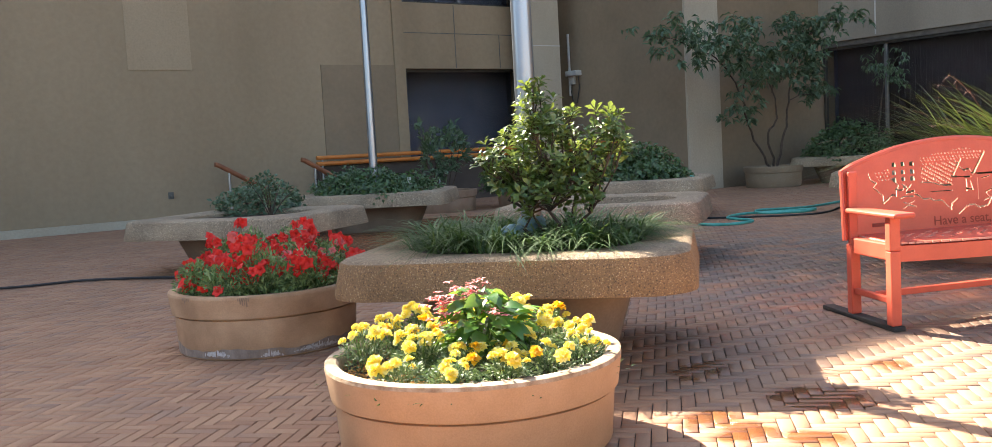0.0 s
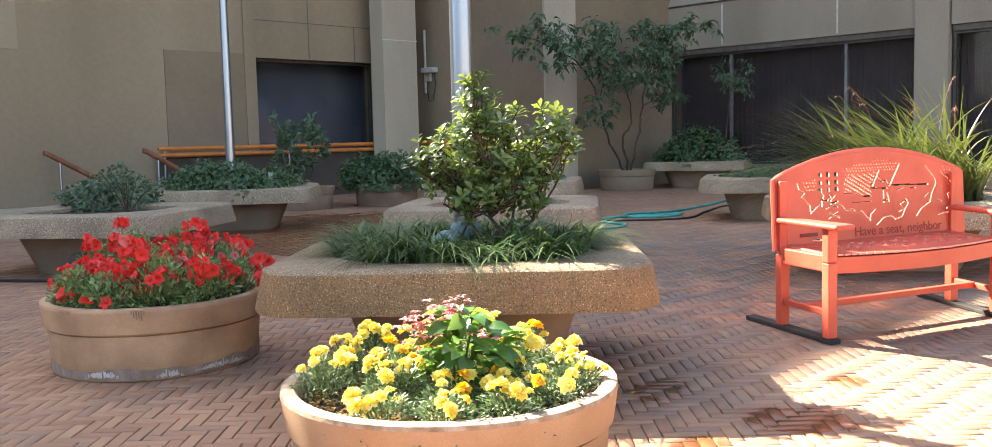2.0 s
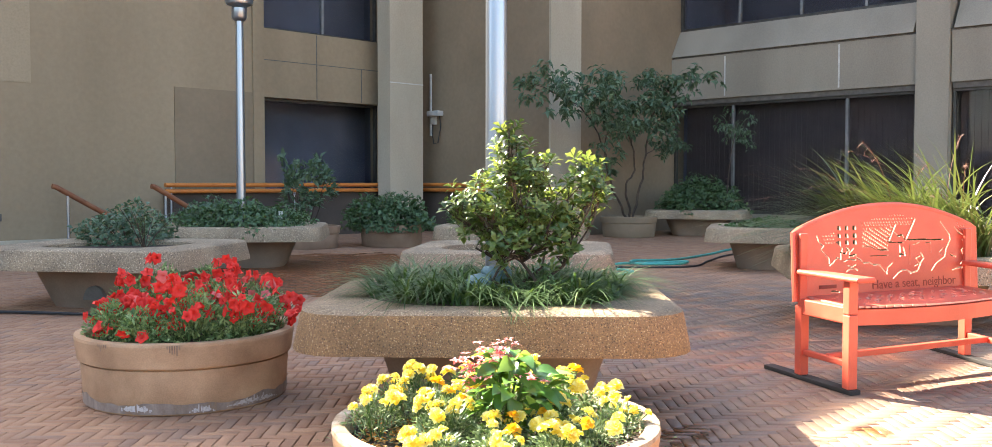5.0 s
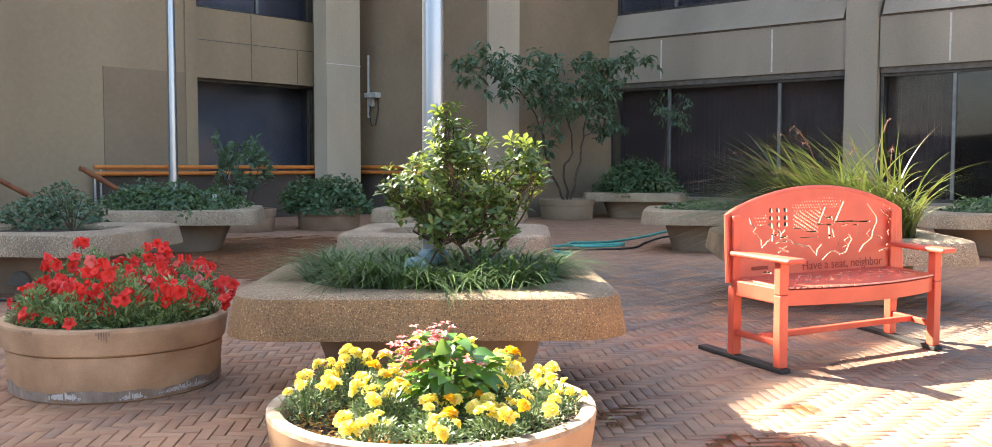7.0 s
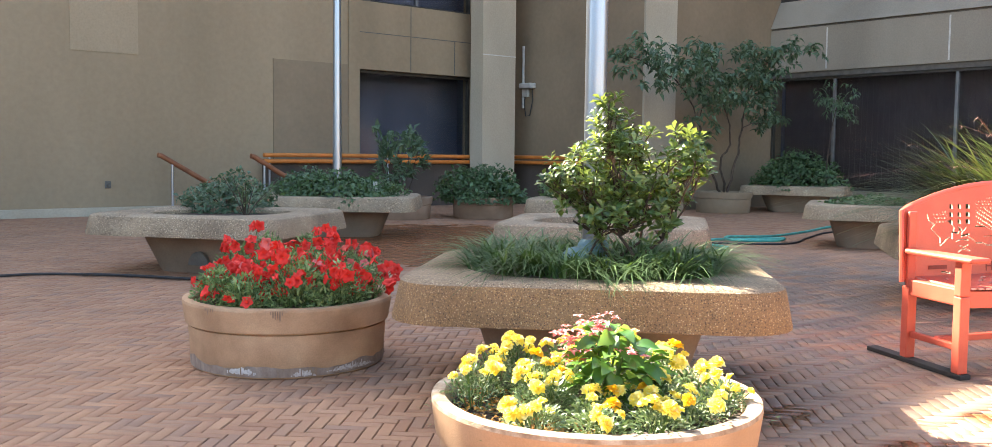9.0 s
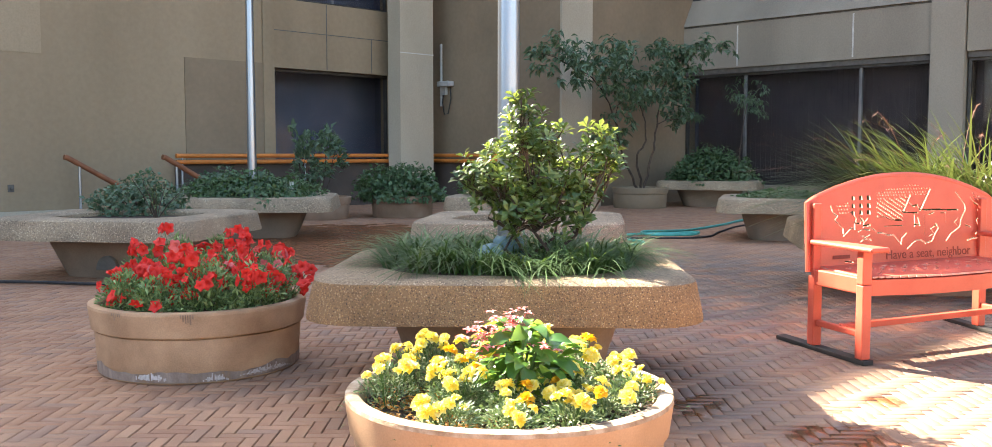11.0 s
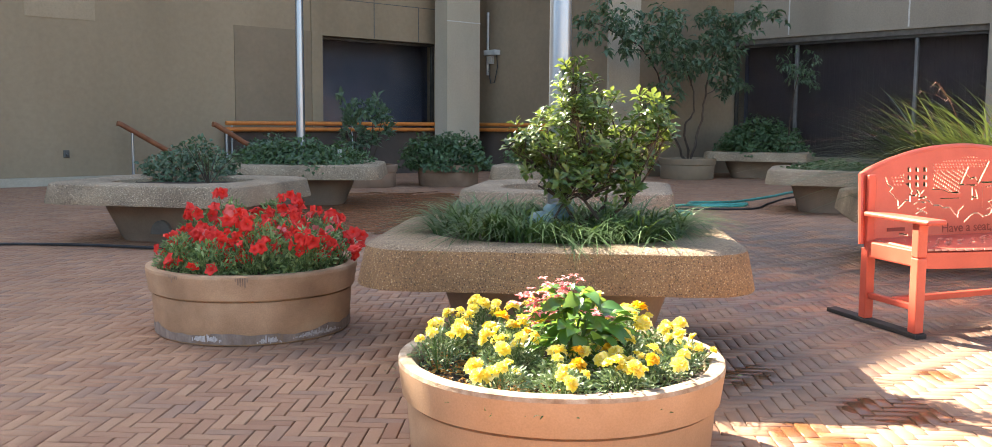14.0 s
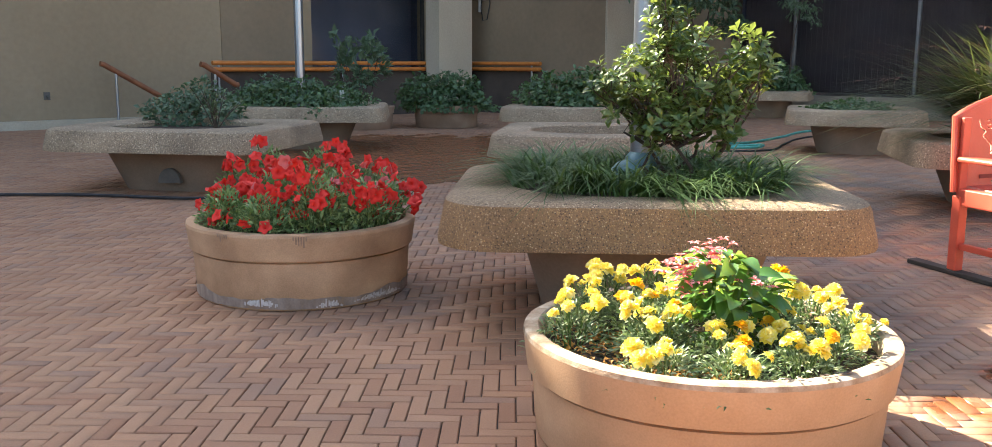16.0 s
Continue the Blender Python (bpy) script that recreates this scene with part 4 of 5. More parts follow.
        txt.matrix_basis = Matrix.Translation(at + Vector((0, -0.016, 0))) @ Matrix.Rotation(radians(86), 4, "X") @ Matrix.Diagonal((fit_scale, fit_scale * 0.92, 1, 1))
        tagged(txt, "raised dark lettering standing for cuts in the bench back")
    # a plain bar for a small word, its cut's shade in the colour
    part("worn_mark", soft_box(X0 + 0.21, d - 0.002, 0.6, X0 + 0.37, d + 0.001, 0.625, 0.0005, 1), LETTER, ob, "dark bar standing for a small unreadable cut line")
    # the sides rake outward to one side
    for ch in ob.children:
        if ch.name.startswith("lettering"):
            ch.location.x += 0.25 * ch.location.y
        else:
            for v in ch.data.vertices:
                v.co.x += 0.25 * v.co.y
    return ob


bench()


# ---------------------------------------------------------------- plants
def shrub(name, at, z, label, rng, crown, n_leaf, leaf_len, mat, stems, category="shrub", stem_r=0.014, shell=0.5, low=0.45, up=0.5):
    """Stems that fork outward into a lumpy crown of single leaves. crown: rx, ry, rz, middle's height."""
    ob = thing(name, (at[0], at[1], z), label, category)
    rx, ry, rz, mid = crown
    tips = []
    for _ in range(stems):
        a = rng.random() * 2 * math.pi
        tip = Vector((rx * 0.75 * math.cos(a) * rng.random() ** 0.5, ry * 0.75 * math.sin(a) * rng.random() ** 0.5, mid + rz * (rng.random() - 0.25)))
        foot = Vector((0.07 * math.cos(a), 0.07 * math.sin(a), 0))
        elbow = foot.lerp(tip, 0.45) + Vector((0.09 * rng.normal(), 0.09 * rng.normal(), -0.05))
        tips.append((foot, elbow, tip))
    for f, e, t in tips:
        part("stem", tube([f, f.lerp(e, 0.5) + Vector((0.02 * rng.normal(), 0.02 * rng.normal(), 0)), e, e.lerp(t, 0.5) + Vector((0.03 * rng.normal(), 0.03 * rng.normal(), 0)), t], stem_r, 6, stem_r * 0.3), STEM, ob, smooth=True)
    # twigs carry tufts of leaves
    n_tuft = n_leaf // 9
    d = unit(rng.normal(size=(n_tuft, 3)))
    lump = np.array([1 + 0.45 * noise.noise(Vector(q) * 1.9 + Vector((at[0], at[1], 3.3))) for q in d])
    r = (shell + (1 - shell) * rng.random(n_tuft) ** 0.5) * lump
    c = d * r[:, None] * np.array([rx, ry, rz]) + np.array([0, 0, mid])
    c = c[c[:, 2] > mid - rz * low * 2]
    d = unit(c - np.array([0, 0, mid - rz * 0.5]))
    rep = 9
    base = np.repeat(c, rep, 0) + rng.normal(size=(len(c) * rep, 3)) * leaf_len * 0.28
    way = unit(np.repeat(d, rep, 0) + rng.normal(size=(len(c) * rep, 3)) * 0.75 + np.array([0, 0, up]))
    face = unit(np.array([0, 0, 1.0]) + rng.normal(size=way.shape) * 0.5)
    L = leaf_len * rng.uniform(0.6, 1.2, len(base))
    v, f = leaves(base, way, face, L, L * rng.uniform(0.38, 0.5, len(base)))
    raw("leaves", v, f, mat, ob, kind="stuff")
    return ob


def rosette_shrub():
    """A shrub of forked crooked stems that end in rosettes of broad leaves, in several uneven masses."""
    g = np.random.default_rng(17)
    ob = thing("shrub", (0.42, 5.76, 0.63), "rounded glossy-leaved shrub with sunlit yellow-green tips", "shrub", turn=-13.6)
    masses = ((-0.3, 0.0, 0.52, 0.18, 34), (-0.04, -0.08, 0.55, 0.18, 34), (0.0, -0.1, 0.36, 0.13, 16), (-0.1, 0.02, 0.77, 0.11, 16), (-0.12, 0.0, 0.9, 0.06, 6), (0.34, 0.0, 0.68, 0.1, 15), (0.27, -0.02, 0.5, 0.15, 26), (0.22, 0.0, 0.36, 0.11, 11), (0.42, 0.03, 0.52, 0.08, 9), (0.09, 0.04, 0.68, 0.1, 13), (-0.45, 0.0, 0.47, 0.08, 9), (-0.17, 0.14, 0.5, 0.16, 22), (0.1, 0.16, 0.45, 0.17, 22), (0.12, -0.12, 0.38, 0.13, 14), (-0.14, -0.12, 0.33, 0.1, 9), (-0.38, 0.02, 0.4, 0.09, 9), (-0.1, -0.14, 0.27, 0.1, 9), (0.12, -0.14, 0.28, 0.1, 9), (0.24, -0.05, 0.3, 0.09, 8), (-0.25, -0.05, 0.3, 0.1, 9), (0.02, -0.15, 0.3, 0.12, 12), (-0.16, -0.16, 0.36, 0.1, 9), (-0.22, -0.1, 0.42, 0.13, 16), (-0.08, -0.1, 0.66, 0.12, 16), (0.4, -0.02, 0.6, 0.07, 8))
    base, way, face, L, forks = [], [], [], [], []
    for mx, my, mz, r, n in masses:
        mx, my, mz, r, n = mx * 0.95, my * 1.0, mz * 1.09 + 0.03, r * 1.05, int(n * 0.92)
        mid = Vector((mx, my, mz))
        elbow = Vector((mx * 0.75 + 0.05 * g.normal(), my * 0.6 + 0.05 * g.normal(), mz * 0.38))
        if n >= 15:
            foot, thick = Vector((0.05 * g.normal() + mx * 0.15, 0.05 * g.normal(), 0.0)), 0.013
            forks.append(elbow)
        else:
            foot, thick = min(forks, key=lambda p: (p - mid).length), 0.007
            elbow = foot.lerp(mid, 0.5) + Vector((0.03 * g.normal(), 0.03 * g.normal(), -0.02))
        part("stem", tube([foot, foot.lerp(elbow, 0.5) + Vector((0.05 * g.normal(), 0.03 * g.normal(), 0.02)), elbow, elbow.lerp(mid, 0.5) + Vector((0.04 * g.normal(), 0.03 * g.normal(), 0)), mid], thick, 7, 0.004), STEM, ob, smooth=True)
        for i in range(n):
            d = Vector((g.normal(), g.normal(), g.normal() + 0.25)).normalized()
            tip = mid + d * r * g.uniform(0.45, 1.15)
            axis = (d * 0.6 + Vector((0, 0, 0.8)) + Vector((0.25 * g.normal(), 0.25 * g.normal(), 0))).normalized()
            if i % 3 == 0:
                part("stem", tube([elbow.lerp(mid, g.uniform(0.2, 0.9)), mid.lerp(tip, 0.5) + Vector((0.02 * g.normal(), 0.02 * g.normal(), -0.03)), tip], 0.005, 5, 0.0025), STEM, ob)
            side = axis.orthogonal().normalized()
            other = axis.cross(side)
            k = int(g.integers(6, 11))
            for j in range(k):
                q = j * 2.4 + g.normal() * 0.2
                out = side * math.cos(q) + other * math.sin(q)
                base.append(tip - axis * 0.012 * (k - j) * 0.4)
                lift = 0.12 + 0.6 * j / k
                way.append(out * 0.8 + axis * lift)
                face.append(axis - out * 0.3)
                L.append(g.uniform(0.05, 0.08))
    L = np.array(L)
    v, f = leaves(np.array(base), np.array(way), np.array(face), L, L * g.uniform(0.42, 0.55, len(L)), 0.1, 0.12, 0.62)
    raw("leaves", v, f, BUSH, ob, kind="stuff")


rosette_shrub()
rng = np.random.default_rng(7)


def dome(name, at, z, size, n, leaf_len, mat, label, category="shrub", seed=1, turn=0.0):
    g = np.random.default_rng(seed)
    ob = thing(name, (at[0], at[1], z), label, category, turn=turn)
    c, d = mound(g, n, *size)
    keep = c[:, 2] > -0.02
    c, d = c[keep], d[keep]
    way = unit(d * np.array([1, 1, 0.35]) + g.normal(size=c.shape) * 0.6)
    face = unit(d + np.array([0, 0, 0.6]) + g.normal(size=c.shape) * 0.35)
    L = leaf_len * g.uniform(0.6, 1.25, len(c))
    v, f = leaves(c, way, face, L, L * g.uniform(0.5, 0.8, len(c)), 0.15, 0.25)
    raw("foliage", v, f, mat, ob, kind="stuff")
    stems = [tube([(0.1 * math.cos(a), 0.1 * math.sin(a), -0.04), (size[0] * 0.35 * math.cos(a), size[1] * 0.35 * math.sin(a), size[2] * 0.35), (size[0] * 0.65 * math.cos(a), size[1] * 0.65 * math.sin(a), size[2] * 0.6)], 0.012, 5, 0.004) for a in np.linspace(0, 6, 7)]
    for q in stems:
        part("stem", q, STEM, ob)
    return ob


dome("ivy_mound", (0.6, 20.6), 0.36, (0.98, 0.88, 0.76), 3400, 0.1, IVY, "dense mound of green ivy filling a round planter", "ivy", 3)
dome("ivy_mound", (2.25, 15.83), 0.55, (1.0, 0.9, 0.66), 3600, 0.09, IVY, "dense ivy mound filling a square planter", "ivy", 4)
dome("ivy_mound", (8.6, 23.54), 0.55, (1.1, 0.95, 1.0), 3800, 0.1, IVY, "dark ivy mound filling a planter by the window", "ivy", 5)
dome("low_shrub", (-3.08, 12.4), 0.52, (0.56, 0.5, 0.58), 2400, 0.062, DARK, "low dark green shrub in a square planter", "shrub", 6)
dome("ground_cover", (-2.05, 16.1), 0.52, (1.08, 0.95, 0.55), 4200, 0.075, IVY, "leafy ground cover spilling over a planter", "shrub", 8, -14)
dome("ground_cover", (-2.65, 16.5), 0.52, (0.5, 0.45, 0.62), 1500, 0.07, DARK, "leafy dark green shrub in a planter", "shrub", 18, -14)
shrub("shrub", (-1.14, 20.25), 0.36, "upright dark-leaved shrub in a round planter", rng, (0.55, 0.55, 0.6, 0.95), 420, 0.2, DARK, 9)
dome("ground_cover", (6.09, 14.38), 0.53, (0.75, 0.7, 0.25), 1800, 0.065, IVY, "low green ground cover in a square planter", "shrub", 9)
dome("ground_cover", (10.3, 12.6), 0.53, (1.1, 1.0, 0.42), 2400, 0.075, IVY, "low leafy plants in a square planter", "shrub", 10)
dome("flower_patch", (10.75, 12.0), 0.6, (0.3, 0.3, 0.45), 160, 0.07, AMBER, "small clump of yellow flowers in a planter", "flowers", 11)


def bare_twigs():
    g = np.random.default_rng(21)
    ob = thing("twiggy_plant", (-2.75, 11.55, 0.56), "sparse pale twiggy plant in a square planter", "plant")
    bms = []
    base, way = [], []
    for _ in range(14):
        a, s = g.random() * 6.28, g.uniform(0.1, 0.32)
        t = Vector((s * math.cos(a), s * math.sin(a), g.uniform(0.25, 0.5)))
        bms.append(tube([(0, 0, 0), t * 0.5 + Vector((0, 0, 0.04)), t], 0.007, 5, 0.003))
        for q in np.linspace(0.5, 1, 5):
            base.append(t * q)
            way.append((math.cos(a + g.normal()), math.sin(a + g.normal()), 0.7))
    for q in bms:
        part("twig", q, STEM, ob)
    v, f = leaves(np.array(base), np.array(way), np.tile([0, 0, 1.0], (len(base), 1)), np.full(len(base), 0.07), np.full(len(base), 0.022))
    raw("leaves", v, f, MARI, ob, kind="stuff")


bare_twigs()


def wall_shrub():
    """A small tree trained on the wall: crooked trunks, thin boughs, and hanging leaves in separate clumps."""
    g = np.random.default_rng(12)
    ob = thing("wall_tree", (tp.x, tp.y, 0.43), "dark-leaved small tree with bent trunks against the wall", "tree", turn=BUILD)
    trunks = [[(0.05, 0, 0), (-0.25, -0.1, 0.75), (0.0, -0.15, 1.2), (-0.2, -0.2, 1.8), (-0.7, -0.2, 2.7)],
              [(0.12, 0, 0), (0.4, -0.1, 1.0), (0.45, -0.15, 1.6), (0.65, -0.2, 2.5), (1.1, -0.2, 3.1)],
              [(-0.1, 0, 0), (-0.9, -0.1, 0.9), (-1.2, -0.15, 1.7), (-1.9, -0.2, 2.5), (-2.8, -0.2, 2.8)]]
    clumps = [(-3.4, 3.1), (-3.0, 2.8), (-2.5, 2.6), (-2.1, 2.95), (-1.6, 2.6), (-0.95, 3.3), (-0.7, 2.75), (-0.4, 2.25), (0.2, 2.95), (0.6, 3.4), (1.1, 3.3), (1.8, 3.55), (1.5, 3.2), (1.1, 2.75), (1.3, 2.25), (1.4, 1.75), (-1.2, 2.2), (-1.15, 1.4), (0.55, 2.4), (-2.7, 3.2)]
    for t in trunks:
        path = smooth_path(t, 5)
        part("trunk", tube([p + Vector((0.025 * g.normal(), 0.02 * g.normal(), 0)) for p in path], 0.03, 7, 0.012), STEM, ob, smooth=True)
    joints = [Vector(p) for t in trunks for p in t[2:]]
    base, way = [], []
    for x, z in clumps:
        mid = Vector((x, -0.3 + 0.2 * g.normal(), z))
        root = min(joints, key=lambda q: (q - mid).length)
        part("bough", tube([root, root.lerp(mid, 0.5) + Vector((0.06 * g.normal(), 0, 0.06)), mid], 0.014, 5, 0.006), STEM, ob, smooth=True)
        for _ in range(13):
            tip = mid + Vector((0.28 * g.normal(), 0.2 * g.normal(), 0.2 * g.normal()))
            for _ in range(12):
                a = g.random() * 6.28
                base.append(tip + Vector((0.06 * g.normal(), 0.06 * g.normal(), 0.05 * g.normal())))
                way.append((math.cos(a), math.sin(a), 0.4 * g.normal() - 0.4))
    n = len(base)
    L = g.uniform(0.12, 0.23, n)
    v, f = leaves(np.array(base), np.array(way), np.tile([0, 0, 1.0], (n, 1)) + g.normal(size=(n, 3)) * 0.4, L, L * 0.42, 0.2, 0.3)
    raw("crown", v, f, DARK, ob, kind="stuff")


wall_shrub()


def sapling():
    g = np.random.default_rng(13)
    ob = thing("sapling", (9.1, 23.0, 0.6), "thin sapling with drooping dark leaves by the window", "sapling", turn=BUILD)
    top = Vector((0.5, 0, 2.3))
    part("trunk", tube([(0, 0, 0), (0.05, 0, 0.8), (0.2, 0, 1.5), top], 0.02, 6, 0.008), STEM, ob, smooth=True)
    c = np.array([(0.1, 0, 2.1), (0.5, 0, 2.35), (0.8, 0.1, 2.1), (0.3, 0, 1.9), (-0.2, 0, 2.2), (0.6, -0.1, 1.8)])
    c = np.repeat(c, 5, 0) + g.normal(size=(30, 3)) * 0.16
    base = np.repeat(c, 8, 0) + g.normal(size=(240, 3)) * 0.05
    a = g.random(240) * 6.28
    v, f = leaves(base, np.stack([np.cos(a), np.sin(a), -0.6 + 0.3 * g.normal(size=240)], 1), np.tile([0, 0, 1.0], (240, 1)), g.uniform(0.12, 0.2, 240), g.uniform(0.04, 0.07, 240))
    raw("crown", v, f, DARK, ob, kind="stuff")


sapling()


def mondo():
    g = np.random.default_rng(31)
    ob = thing("mondo_grass", (0.26, 5.93, 0.61), "dark mop-like grass ringing the shrub in the planter", "grass", turn=-11.7, kind="stuff")
    n = 5600
    x, y = g.uniform(-0.84, 0.84, n), g.uniform(-0.8, 0.84, n)
    clump = np.array([noise.noise((a * 4.5, b * 4.5, 4.0)) for a, b in zip(x, y)])
    keep = ((np.abs(x) / 0.73) ** 3 + (np.abs(y + 0.04) / 0.645) ** 3 < 1) & (g.random(n) < 0.75 + 1.6 * clump)
    x, y, clump = x[keep], y[keep], clump[keep]
    n = len(x)
    swirl = np.array([noise.noise_vector((a * 3.2, b * 3.2, 9.0)) for a, b in zip(x, y)])[:, :2]
    out = np.stack([x, y], 1) * 0.7 + swirl * 1.3 + g.normal(size=(n, 2)) * 0.38
    way = np.concatenate([out * 0.7, np.ones((n, 1)) * 0.9], 1)
    v, f = blades(np.stack([x, y, np.zeros(n) + 0.06], 1), way, g.uniform(0.22, 0.38, n) * (1 + 0.5 * clump) * np.where(np.hypot(x + 0.08, y + 0.12) < 0.13, 0.6, 1.0), g.uniform(0.008, 0.015, n), g.uniform(0.7, 1.55, n), 6)
    raw("grass_blades", v, f, MONDO, ob, kind="stuff")


mondo()


def fountain_grass():
    g = np.random.default_rng(41)
    ob = thing("fountain_grass", (4.9, 9.0, 0.58), "tall arching fountain grass with rust plumes in a planter", "grass")
    n = 1500
    a, s = g.random(n) * 6.28, g.random(n) ** 0.5
    base = np.stack([0.66 * s * np.cos(a) + 0.2, 0.6 * s * np.sin(a), np.zeros(n)], 1)
    # combed over to one side; a few at the far end stand up
    stand = (base[:, 0] > 0.4) & (g.random(n) < 0.1)
    lean = np.where(stand, 0.1, 0.62 - 0.25 * base[:, 0]) + 0.26 * g.normal(size=n)
    way = np.stack([-lean, 0.24 * g.normal(size=n) - 0.05, np.ones(n)], 1)
    v, f = blades(base, way, g.uniform(0.75, 1.7, n) * np.where(stand, 0.62, 1.0), g.uniform(0.014, 0.036, n), g.uniform(0.35, 1.3, n), 10)
    raw("grass_blades", v, f, GRASS, ob, kind="stuff")
    n = 34
    a, s = g.random(n) * 6.28, g.random(n) ** 0.5
    base = np.stack([0.62 * s * np.cos(a) + 0.15, 0.45 * s * np.sin(a), np.zeros(n)], 1)
    lean = 0.55 - 0.6 * base[:, 0] + 0.25 * g.normal(size=n)
    way = np.stack([-lean, 0.2 * g.normal(size=n), np.ones(n)], 1)
    tall, bow = g.uniform(1.25, 1.95, n), g.uniform(0.5, 1.0, n)
    v, f = blades(base, way, tall, np.full(n, 0.009), bow, 10)
    raw("plume_stalks", v, f, PLUME, ob, "thin rust-brown flower stalks", kind="stuff")
    # bristles along the last quarter of each stalk
    k = 34
    d = way / np.linalg.norm(way, axis=1, keepdims=True)
    flat = way * np.array([1, 1, 0])
    flat = flat / np.linalg.norm(flat, axis=1, keepdims=True)
    q = np.tile(np.linspace(0.74, 0.99, k), n)[:, None]
    B0, D, F, L, W = (np.repeat(a, k, axis=0) for a in (base, d, flat, tall[:, None], bow[:, None]))
    on = B0 + D * L * q + F * L * W * q * q * 0.6 - np.array([0, 0, 1.0]) * L * W * q ** 2.2 * 0.55
    along = D + F * W * q * 1.2 - np.array([0, 0, 1.0]) * W * q ** 1.2 * 1.21
    v, f = blades(on, along + g.normal(size=on.shape) * 0.4, g.uniform(0.03, 0.075, n * k), np.full(n * k, 0.005), np.full(n * k, 0.3), 2)
    raw("plumes", v, f, PLUME, ob, "rust-coloured bristly seed plumes", kind="stuff")
    return ob


fountain_grass()


# ---------------------------------------------------------------- bedding flowers
def petal_ball(g, layers, r, h, cup):
    """A ruffled flower head of several rings of petals."""
    base, way, face, L = [], [], [], []
    for k, (n, rr, lift) in enumerate(layers):
        for i in range(n):
            a = 2 * math.pi * (i + 0.5 * (k % 2)) / n + g.normal() * 0.12
            base.append((0.1 * rr * r * math.cos(a), 0.1 * rr * r * math.sin(a), h * lift * 0.5))
            way.append((math.cos(a), math.sin(a), cup * lift + 0.15 * g.normal()))
            face.append((-math.cos(a) * 0.5 * lift, -math.sin(a) * 0.5 * lift, 1))
            L.append(r * rr * g.uniform(0.85, 1.1))
    L = np.array(L)
    return leaves(np.array(base), np.array(way), np.array(face), L, L * 0.95, 0.22, 0.12, 0.6)


def mesh_of(name, vf, mat, smooth=False):
    me = bpy.data.meshes.new(name)
    me.from_pydata([tuple(p) for p in vf[0]], [], vf[1])
    me.update()
    return finish(me, mat, smooth)


fg = np.random.default_rng(51)
MARI_HEADS = [mesh_of("marigold_head", petal_ball(fg, [(11, 1.0, 0.15), (10, 0.85, 0.6), (8, 0.65, 1.1), (6, 0.45, 2.0)], 0.038, 0.022, 0.9), m) for m in (YELLOW, YELLOW, YELLOW, YELLOW, YELLOW, AMBER)]


def petunia_head(g):
    """A flared trumpet with five ruffled lobes."""
    k, r = 20, 0.039
    rows = [[(rr * r * (1 + (0.19 * math.cos(5 * 2 * math.pi * i / k) if rr > 0.5 else 0)) * math.cos(2 * math.pi * i / k), rr * r * (1 + (0.19 * math.cos(5 * 2 * math.pi * i / k) if rr > 0.5 else 0)) * math.sin(2 * math.pi * i / k), z + (0.006 * math.sin(7 * i + g.normal() * 0.3) if rr > 0.9 else 0)) for i in range(k)] for rr, z in ((0.1, -0.035), (0.14, -0.012), (0.45, 0.0), (0.8, 0.006), (1.0, 0.002))]
    v = [p for row in rows for p in row]
    f = [(a * k + i, a * k + (i + 1) % k, (a + 1) * k + (i + 1) % k, (a + 1) * k + i) for a in range(4) for i in range(k)]
    return v, f


PET_HEADS = [mesh_of("petunia_head", petunia_head(fg), m, True) for m in (RED, RED, RED, RED, RED, RED, RED, RED, FADED)]


def place_head(name, meshes, parent, at, way, size, g):
    ob = new(name, meshes[int(g.integers(len(meshes)))])
    ob.parent = parent
    q = Vector(way).to_track_quat("Z", "Y")
    ob.matrix_basis = Matrix.LocRotScale(Vector(at), q @ Euler((0, 0, g.random() * 6.28)).to_quaternion(), Vector((size, size, size)))
    return ob


def foliage_of(g, parent, rx, h, n, leaf_len, wide, mat, up=0.5, inside=None):
    c = np.stack([rx * g.normal(size=n) * 0.5, rx * g.normal(size=n) * 0.5, np.zeros(n)], 1)
    q = np.clip(1 - (c[:, 0] ** 2 + c[:, 1] ** 2) / (rx * 1.25) ** 2, 0.1, 1)
    c[:, 2] = h * q * g.random(n) ** 0.5
    if inside:
        # leaves reach past the rim only above it
        far = np.hypot(c[:, 0] + inside[0], c[:, 1] + inside[1])
        c = c[(far < inside[2]) | ((c[:, 2] > 0.1) & (far < inside[2] + 0.08))]
        n = len(c)
    way = unit(c * np.array([1.6, 1.6, 0.4]) / max(rx, h) + g.normal(size=c.shape) * 0.55 + np.array([0, 0, up]))
    L = leaf_len * g.uniform(0.6, 1.3, n)
    v, f = leaves(c, way, g.normal(size=c.shape) * 0.5 + np.array([0, 0, 1.0]), L, L * wide, 0.2, 0.15)
    raw("foliage", v, f, mat, parent, kind="stuff")


def marigold(at, g, h, n_fl, label="bushy marigold plant with yellow ruffled flowers"):
    ob = thing("marigold", (*at, 0.315), label, "flowers", "marigolds in the round planter")
    foliage_of(g, ob, 0.125, h * 1.05, 620, 0.03, 0.27, MARI)
    for _ in range(n_fl):
        a, s = g.random() * 6.28, 0.11 * g.random() ** 0.5
        p = Vector((s * math.cos(a), s * math.sin(a), h * g.uniform(0.85, 1.25)))
        stem = part("stem", tube([(p.x * 0.3, p.y * 0.3, 0), p * 0.6, p], 0.0025, 5), GSTEM, ob)
        place_head("blossom", MARI_HEADS, stem, p, (p.x * 3 + 0.3 * g.normal(), p.y * 3 - 0.25 + 0.2 * g.normal(), 0.8), g.uniform(0.5, 0.95), g)
    return ob


